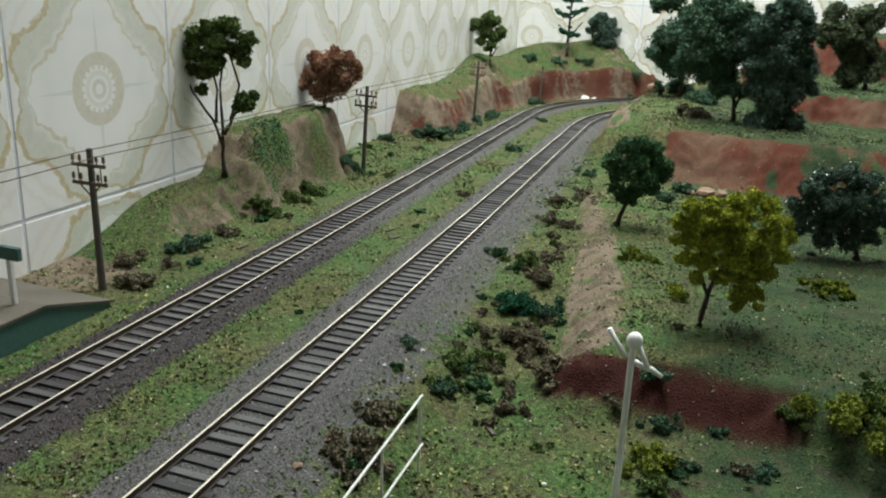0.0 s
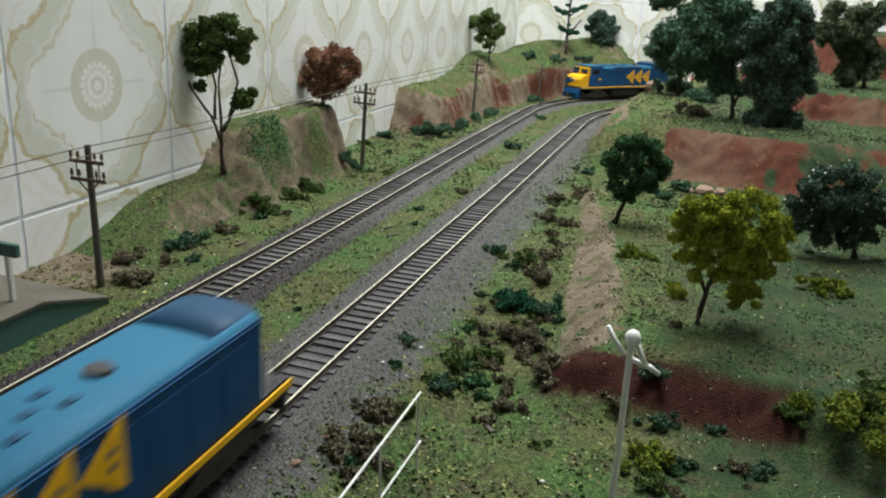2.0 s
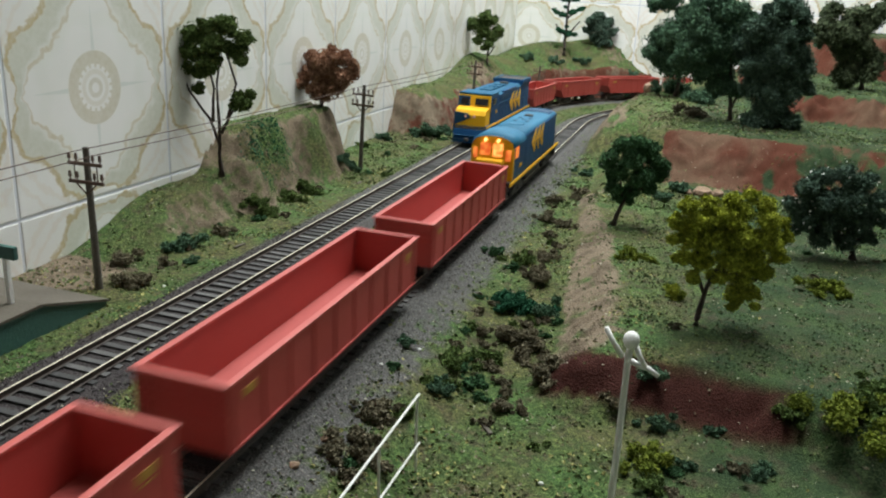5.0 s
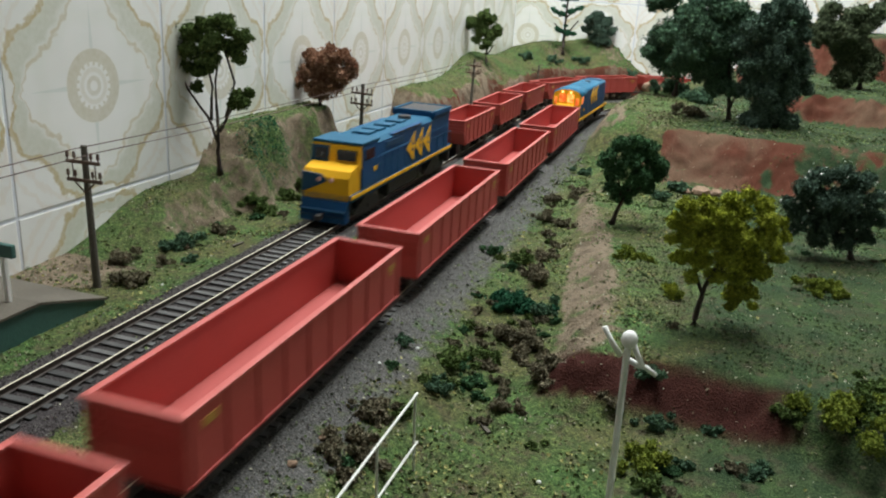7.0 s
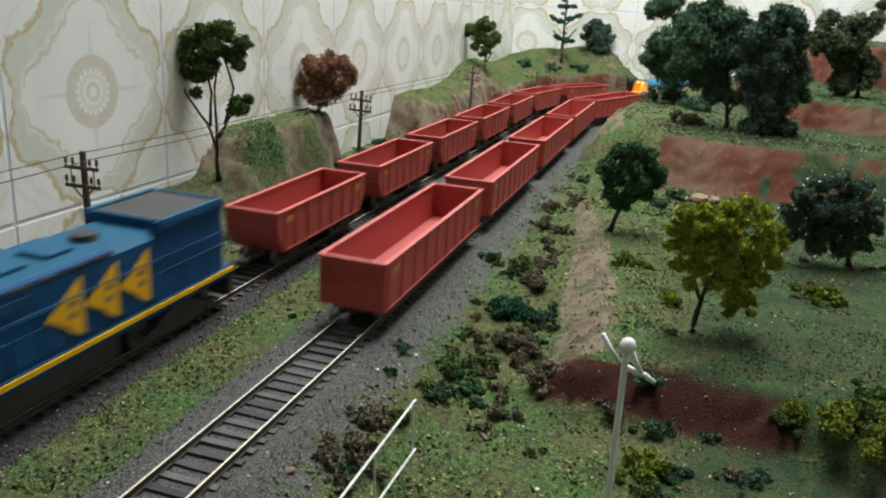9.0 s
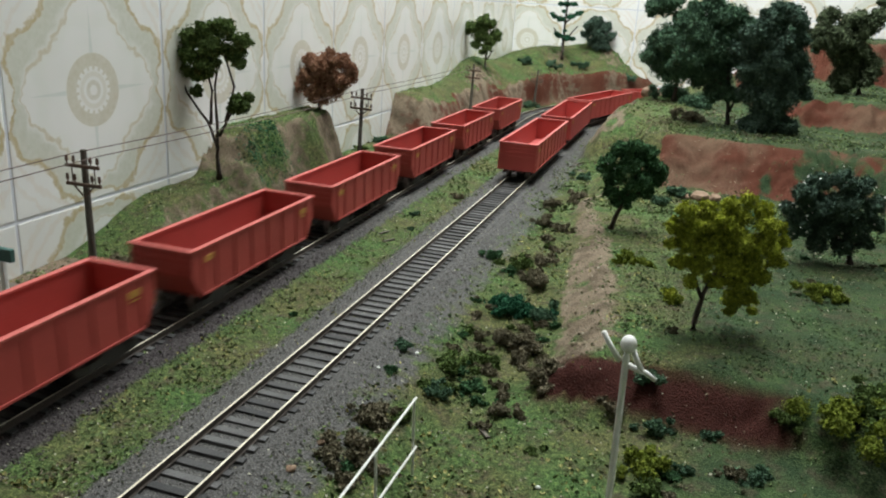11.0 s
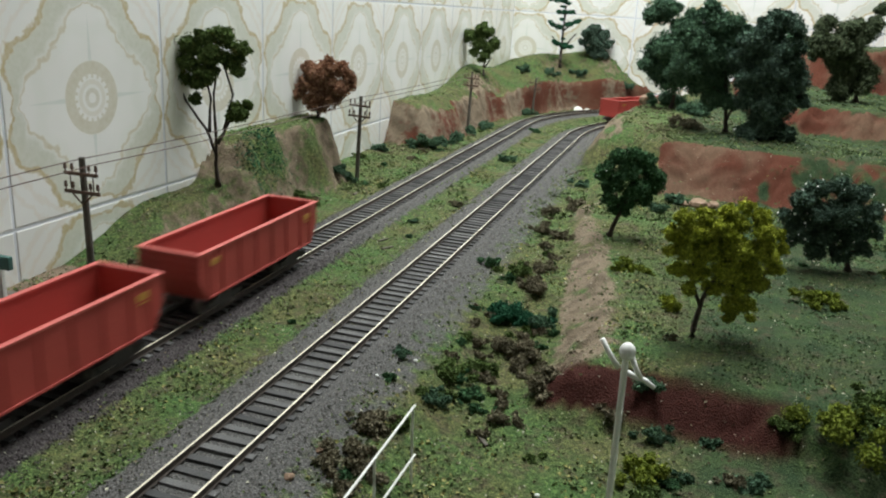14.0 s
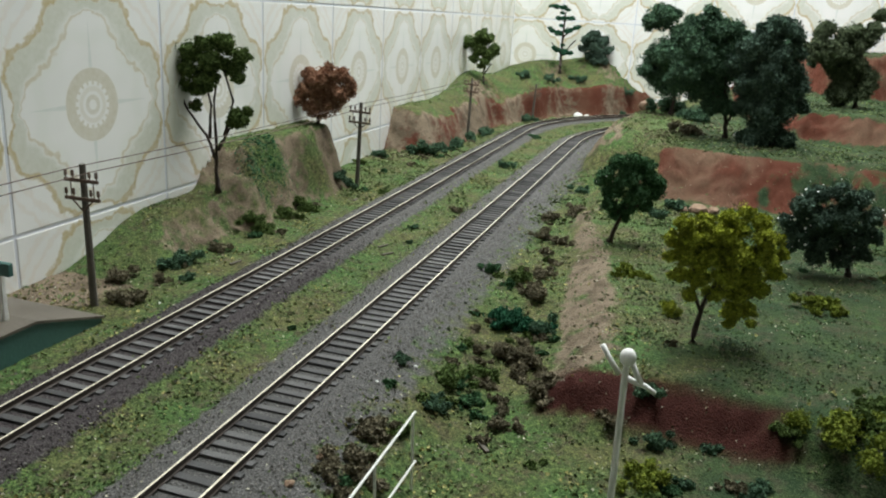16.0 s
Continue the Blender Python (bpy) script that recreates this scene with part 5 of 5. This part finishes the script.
for rows, material, words in ((BROWN, F_BROWN, "dry brown clump of model shrubbery on the ground"), (BROWN_NEAR, F_BROWN, "dry brown clump of model shrubbery on the ground"), (OLIVE, F_OLIVE, "olive-green clump of model shrubbery on the ground"),
                              (DARK, F_DEEP, "dark green clump of model shrubbery on the ground"), (DARK_FIELD, F_DEEP, "dark green clump of model shrubbery on the ground"), (TEAL, F_TEAL, "bluish-green clump of model shrubbery on the ground"),
                              (BRIGHT, F_GREEN, "fresh green clump of model shrubbery on the ground"), (YELLOW, F_LIME, "yellow-green clump of model shrubbery on the field"), (LIME, F_LIME, "lime-green bushy clump of model shrubbery at the field's front")):
    for x, y, r in rows:
        number += 1
        bush(number, words, x, y, r, material, 0.0008 if y < 0.6 else 0.0014)


rnd = random.Random(77)
for x0, x1, y0, y1, n in ((-0.088, -0.045, 0.262, 0.36, 26), (-0.096, -0.076, 0.185, 0.25, 9), (-0.085, -0.062, 0.38, 0.62, 14), (-0.272, -0.238, 0.33, 0.60, 14), (-0.27, -0.235, 0.62, 0.95, 12), (-0.06, 0.08, 0.215, 0.265, 12), (0.0, 0.16, 0.33, 0.60, 12)):
    for i in range(n):
        number += 1
        m, words = rnd.choice(((F_BROWN, "dry brown clump of model shrubbery on the ground"), (F_OLIVE, "olive-green clump of model shrubbery on the ground"), (F_GREEN, "fresh green clump of model shrubbery on the ground"), (F_BROWN, "dry brown clump of model shrubbery on the ground")))
        bx, by = rnd.uniform(x0, x1), rnd.uniform(y0, y1)
        if abs(on_ground(bx + 0.003, by) - on_ground(bx - 0.003, by)) > 0.003:
            continue
        bush(number, words, bx, by, rnd.uniform(0.0012, 0.0036), m, 0.0008 if y1 < 0.62 else 0.0012)


# ---- telegraph line
def telegraph_pole(x, y, top, lean):
    z = float(on_ground(x, y))
    root = thing("telegraph_pole", "weathered wooden telegraph pole with two crossarms beside the track", "telegraph pole", pose(x, y, z - 0.001, 0, lean, 0), "telegraph poles")
    h = top - z + 0.001
    bm = bmesh.new()
    tube(bm, [(0, 0, 0), (0, 0, h * 0.5), (0, 0, h)], [0.0019, 0.0016, 0.0014], 10)
    part("mast", bm, M_POLE, root)
    for k, (zz, half) in enumerate(((h - 0.0075, 0.0092), (h - 0.0160, 0.0096))):
        bm = bmesh.new()
        box(bm, -half, half, -0.0020, -0.0009, zz - 0.0008, zz + 0.0008, 0.0002)
        part("crossarm", bm, M_ARM, root)
        for u in (-0.92, -0.5, 0.5, 0.92):
            bm = bmesh.new()
            tube(bm, [(u * half, -0.00145, zz), (u * half, -0.00145, zz + 0.0018), (u * half, -0.00145, zz + 0.0020), (u * half, -0.00145, zz + 0.0046)], [0.0003, 0.0003, 0.0008, 0.0006], 7)
            part("insulator", bm, M_ARM, root, "dark brown insulator")
    for s in (-1, 1):
        bm = bmesh.new()
        tube(bm, [(s * 0.0062, -0.0015, h - 0.0160), (0, -0.0015, h - 0.0218)], 0.0004, 5)
        part("brace", bm, M_ARM, root)
        bm = bmesh.new()
        tube(bm, [(s * 0.0062, -0.0012, h - 0.0160), (s * 0.0062, -0.0012, h - 0.0075)], 0.0003, 5)
        part("hanger", bm, M_ARM, root)
    return Matrix.Translation((x, y, z)) @ Euler((0, radians(lean), 0)).to_matrix().to_4x4() @ Vector((0, 0, h))


tops = [Vector((-0.258, -0.03, 0.0605))]
for x, y, top, lean in ((-0.2562, 0.2836, 0.0617, -0.8), (-0.2546, 0.5897, 0.0634, 1.5), (-0.2510, 0.915, 0.065, 1.0), (-0.2179, 1.148, 0.046, 2.0)):
    tops.append(telegraph_pole(x, y, top, lean))
for off, drop in ((-0.0046, 0.0030), (0.0088, 0.0030)):
    bm = bmesh.new()
    pts = []
    for a, b in zip(tops[:-2], tops[1:-1]):
        for k in range(9):
            f = k / 9
            pts.append(a.lerp(b, f) + Vector((off, -0.0015, -drop - 0.004 * 4 * f * (1 - f) * (a - b).length)))
    pts.append(tops[-2] + Vector((off, -0.0015, -drop)))
    tube(bm, pts, 0.00027, 5)
    tagged(part("telegraph_wire", bm, M_WIRE), "thin copper-coloured telegraph wire strung between the poles", "wire")


# ---- platform with its sign
def platform():
    root = thing("station_platform", "low station platform with green side and sloping end", "platform")
    z = 0.0065
    for name, mat, grow, z0, z1 in (("side_wall", M_PGREEN, 0.0, -0.009, z), ("paving", M_CONCRETE, 0.0009, z, z + 0.0012)):
        bm = bmesh.new()
        x0, x1 = XW + 0.001, -0.2395 + grow
        lower = (lambda v: -0.0085) if name == "side_wall" else (lambda v: v - 0.0012)
        ring = [(-0.2, z1), (0.232, z1), (0.2690 + grow, z1 - z - 0.0050)]
        up = [[bm.verts.new((x, y, w)) for y, w in ring] for x in (x0, x1)]
        dn = [[bm.verts.new((x, y, lower(w))) for y, w in ring] for x in (x0, x1)]
        for k in range(2):
            bm.faces.new((up[0][k], up[0][k + 1], up[1][k + 1], up[1][k]))
            bm.faces.new((dn[0][k], dn[1][k], dn[1][k + 1], dn[0][k + 1]))
            for s in (0, 1):
                bm.faces.new((up[s][k], up[s][k + 1], dn[s][k + 1], dn[s][k]))
        for k in (0, 2):
            bm.faces.new((up[0][k], up[1][k], dn[1][k], dn[0][k]))
        part(name, bm, mat, root)


platform()
sign = thing("platform_sign", "dark green station sign board on a white post", "sign", pose(-0.2500, 0.2275, 0.0077))
bm = bmesh.new()
box(bm, -0.0010, 0.0010, -0.0010, 0.0010, 0, 0.0195, 0.0003)
part("post", bm, M_CREAM, sign)
bm = bmesh.new()
box(bm, -0.0200, 0.0062, -0.0018, 0.0006, 0.0195, 0.0250, 0.0005)
part("board", bm, M_PGREEN, sign)


# ---- white lamp post and railing at the front
lamp_post = thing("lamp_post", "white plastic lamp post with round globe and two short arms", "street lamp", pose(-0.0055, 0.19, float(on_ground(-0.0055, 0.19))))
zb = float(on_ground(-0.0055, 0.19))
bm = bmesh.new()
tube(bm, [(0.0006, 0, -0.002), (0.0004, 0, 0.03), (-0.0003, 0, 0.0512 - zb), (-0.0002, -0.0005, 0.0545 - zb)], [0.0010, 0.00095, 0.0009, 0.0008], 14)
part("post", bm, M_WHITE, lamp_post, smooth=True)
bm = bmesh.new()
bmesh.ops.create_uvsphere(bm, u_segments=20, v_segments=14, radius=0.0021, matrix=Matrix.Translation((-0.0001, -0.0008, 0.0553 - zb)) @ Matrix.Diagonal((1, 1, 1.15, 1)))
part("globe", bm, M_WHITE, lamp_post, smooth=True)
for line in ([(-0.0018, 0, 0.0500), (-0.0045, 0, 0.0535), (-0.0068, 0, 0.0572)], [(0.0005, 0, 0.0492), (0.0030, 0, 0.0482), (0.0050, 0, 0.0480), (0.0078, 0, 0.0463)], [(0.0010, 0, 0.0540), (0.0024, 0, 0.0510), (0.0042, 0, 0.0481)]):
    bm = bmesh.new()
    tube(bm, [(a, b, c - zb) for a, b, c in line], [0.0008, 0.0007, 0.0007, 0.0006][:len(line)], 10)
    part("arm", bm, M_WHITE, lamp_post, smooth=True)

railing = thing("railing", "white metal railing with two rails on thin posts", "railing", pose(-0.0704, 0, 0))
for z, y1 in ((0.0128, 0.2145), (-0.0045, 0.2135)):
    bm = bmesh.new()
    tube(bm, [(-0.0012 if z > 0 else 0.0022, 0.02, z), (0, 0.12, z), (0.0004 if z > 0 else 0.0016, y1, z)], 0.00042, 8)
    part("rail", bm, M_CREAM, railing)
for y in (0.2124, 0.1802, 0.148, 0.116, 0.084, 0.052):
    bm = bmesh.new()
    zg = float(on_ground(-0.0704, y))
    tube(bm, [(0.0012, y, zg - 0.002), (0.0004, y, 0.0132)], 0.00045, 7)
    part("post", bm, M_CREAM, railing)


# ---- loose stones
def pebble(x, y, r, material, label, name="stone"):
    bm = bmesh.new()
    bmesh.ops.create_icosphere(bm, subdivisions=2, radius=r)
    for v in bm.verts:
        v.co *= 1 + 0.35 * noise.noise(v.co * (1.2 / r) + Vector((x * 90, y * 90, 0)))
        v.co.z *= 0.7
    ob = part(name, bm, material)
    ob.location = (x, y, float(on_ground(x, y)) + r * 0.3)
    tagged(ob, label, "stone", "loose stones")


for x, y, r in ((0.0477, 0.7968, 0.0042), (-0.163, 1.240, 0.0075), (-0.150, 1.246, 0.0050), (-0.0937, 0.2845, 0.0009), (-0.0286, 0.2218, 0.0009), (-0.102, 0.262, 0.0007), (-0.232, 0.30, 0.0007), (-0.226, 0.577, 0.0012)):
    pebble(x, y, r, M_CREAM, "small pale stone lying on the ground")
for x, y, r in ((-0.1005, 0.187, 0.0016), (-0.099, 0.205, 0.0014), (0.018, 0.612, 0.007), (0.029, 0.617, 0.005), (0.008, 0.616, 0.004)):
    pebble(x, y, r, M_CLIFF, "tan stone lying on the ground")
pebble(-0.046, 1.01, 0.013, M_CLIFF, "tan rock outcrop beside the bend", "boulder")
for x, y, turn in ((-0.1711, 0.4408, 70), (-0.162, 0.425, 62), (-0.0545, 0.2483, 130), (-0.232, 0.368, 80), (-0.236, 0.545, 95)):
    bm = bmesh.new()
    box(bm, -0.0045, 0.0045, -0.0008, 0.0008, 0, 0.0008, 0.0002)
    ob = part("plank", bm, M_CONCRETE)
    ob.matrix_basis = pose(x, y, float(on_ground(x, y)) + 0.0003, 0, 0, turn)
    tagged(ob, "weathered scrap of timber lying on the ground", "plank", "scraps of timber")


# ---- ballast and ground cover, too many to count
def scatter(seed, n, x0, x1, y0, y1, keep):
    rng = np.random.default_rng(seed)
    x, y = rng.uniform(x0, x1, n), y0 + (y1 - y0) * rng.uniform(0, 1, n) ** 1.5
    k = rng.uniform(0, 1, n) < keep(x, y)
    x, y = x[k], y[k]
    return rng, np.stack([x, y, on_ground(x, y)], 1)


def near_rails(x, y):
    dl, dr = np.abs(away(LINE_L, x, y)), np.abs(away(LINE_R, x, y))
    bed = np.maximum(1 - ease(0.018, 0.027, dl), 1 - ease(0.019, 0.032, dr))
    return bed, np.minimum(dl, dr)


def stones(name, label, seed, n, keep, y1, material):
    rng, p = scatter(seed, n, -0.235, -0.06, 0.1, y1, keep)
    bed, d = near_rails(p[:, 0], p[:, 1])
    n = len(p)
    shape = np.array([(1, 0, 0), (0, 1, 0), (0, 0, 1), (-1, 0, 0), (0, -1, 0), (0, 0, -1)], float)
    v = shape[None] * rng.uniform(0.45, 1.15, (n, 6, 1)) * rng.uniform(0.00035, 0.0009, (n, 1, 1)) * np.where(d < 0.0145, 0.6, 1.0)[:, None, None]
    a = rng.uniform(0, math.tau, n)
    ca, sa = np.cos(a)[:, None], np.sin(a)[:, None]
    v = np.stack([v[..., 0] * ca - v[..., 1] * sa, v[..., 0] * sa + v[..., 1] * ca, v[..., 2] * 0.8], -1) + p[:, None]
    loops = [(0, 1, 2), (1, 3, 2), (3, 4, 2), (4, 0, 2), (1, 0, 5), (3, 1, 5), (4, 3, 5), (0, 4, 5)]
    me = cloud_mesh(name, v.reshape(-1, 3), 6, loops, material)
    tagged(new(name, me), label, "ballast", kind="stuff")


def in_bed(x, y):
    bed, d = near_rails(x, y)
    return bed * np.where(d < 0.0145, 0.50, 1.0) + 0.05 * (d < 0.06)


def front_left_bed(x, y):
    return (1 - ease(0.022, 0.038, np.abs(away(LINE_L, x, y)))) * (1 - ease(0.30, 0.52, y))


def cover(name, label, seed, n, area, keep, size, material, loose=0.9):
    rng, p = scatter(seed, n, *area, keep)
    p[:, 2] += size * 0.25
    me = cloud_mesh(name, flecks(rng, p, np.tile((0, 0, 1.0), (len(p), 1)), size, loose), 4, [(0, 1, 2, 3)], material)
    tagged(new(name, me), label, "ground cover", kind="stuff")


def slope_at(x, y):
    e = 0.002
    return np.hypot(on_ground(x + e, y) - on_ground(x - e, y), on_ground(x, y + e) - on_ground(x, y - e)) / (2 * e)


def patchy(x, y, s, o):
    return np.array([0.5 + 0.5 * noise.noise(Vector((a * s, b * s, o))) for a, b in zip(x, y)])


def green_keep(x, y):
    bed, d = near_rails(x, y)
    return (1 - bed * np.where(d > 0.0150, 0.88, 0.985)) * (1 - ease(0.3, 0.6, slope_at(x, y))) * ease(0.3, 0.62, patchy(x, y, 42, 3))


stones("ballast", "loose grey ballast stones along the rails", 41, 60000, lambda x, y: in_bed(x, y) * (1 - 0.85 * front_left_bed(x, y)), 1.25, M_STONES)
stones("dark_ballast", "dark ballast stones by the platform", 42, 40000, lambda x, y: in_bed(x, y) * front_left_bed(x, y), 0.55, M_DARKSTONES)
FIELD = (-0.304, 0.17, 0.15, 0.75)
# bright flock thins towards the right, to help dim the field
cover("green_flock", "scattered green flock and leaf litter on the ground", 51, 42000, FIELD, lambda x, y: green_keep(x, y) * (1 - 0.8 * ease(-0.02, 0.03, x)), 0.0009, F_GRASS)
cover("yellow_flock", "scattered yellow-green flock and leaf litter", 52, 26000, FIELD, lambda x, y: green_keep(x, y) * ease(0.45, 0.7, patchy(x, y, 20, 8)) * (1 - 0.88 * ease(-0.02, 0.03, x)), 0.0009, F_STRAW)
cover("brown_litter", "scattered brown litter and dry twigs", 53, 16000, FIELD, lambda x, y: (1 - near_rails(x, y)[0]) * ease(0.35, 0.65, patchy(x, y, 30, 13)), 0.0007, F_BROWN)
# dark flecks that dim the field through their colour
cover("field_dimming_flock", "scattered field flock, its green darkened for weaker light", 56, 60000, (-0.014, 0.22, 0.2, 0.75), lambda x, y: green_keep(x, y) * (0.35 + 0.65 * ease(0.4, 0.6, patchy(x, y, 25, 21))) * ease(0.29, 0.32, y), 0.0006, F_DIMFIELD)
cover("pale_chips", "scattered pale chips and flakes", 54, 7000, FIELD, lambda x, y: 0.20 + 0.5 * (1 - near_rails(x, y)[0]), 0.00055, M_CHIP)
cover("far_flock", "scattered green flock on hills and banks", 55, 30000, (XW + 0.002, 0.25, 0.55, 1.3), lambda x, y: green_keep(x, y), 0.0013, F_GRASS)
cover("far_litter", "scattered brown litter on the far hill", 58, 14000, (XW + 0.002, 0.10, 0.72, 1.34), lambda x, y: (1 - near_rails(x, y)[0]) * ease(0.45, 0.7, patchy(x, y, 16, 31)), 0.0012, F_BROWN)
TEAL_SPOT = lambda x, y: np.exp(-((x + 0.278) / 0.009) ** 2 - ((y - 0.484) / 0.016) ** 2) + np.exp(-((x + 0.274) / 0.007) ** 2 - ((y - 0.458) / 0.009) ** 2)
cover("teal_flock", "patch of bluish-green flock on the sandy cliff", 57, 9000, (-0.298, -0.255, 0.43, 0.53), TEAL_SPOT, 0.0008, F_TEAL, 2.0)

motions()
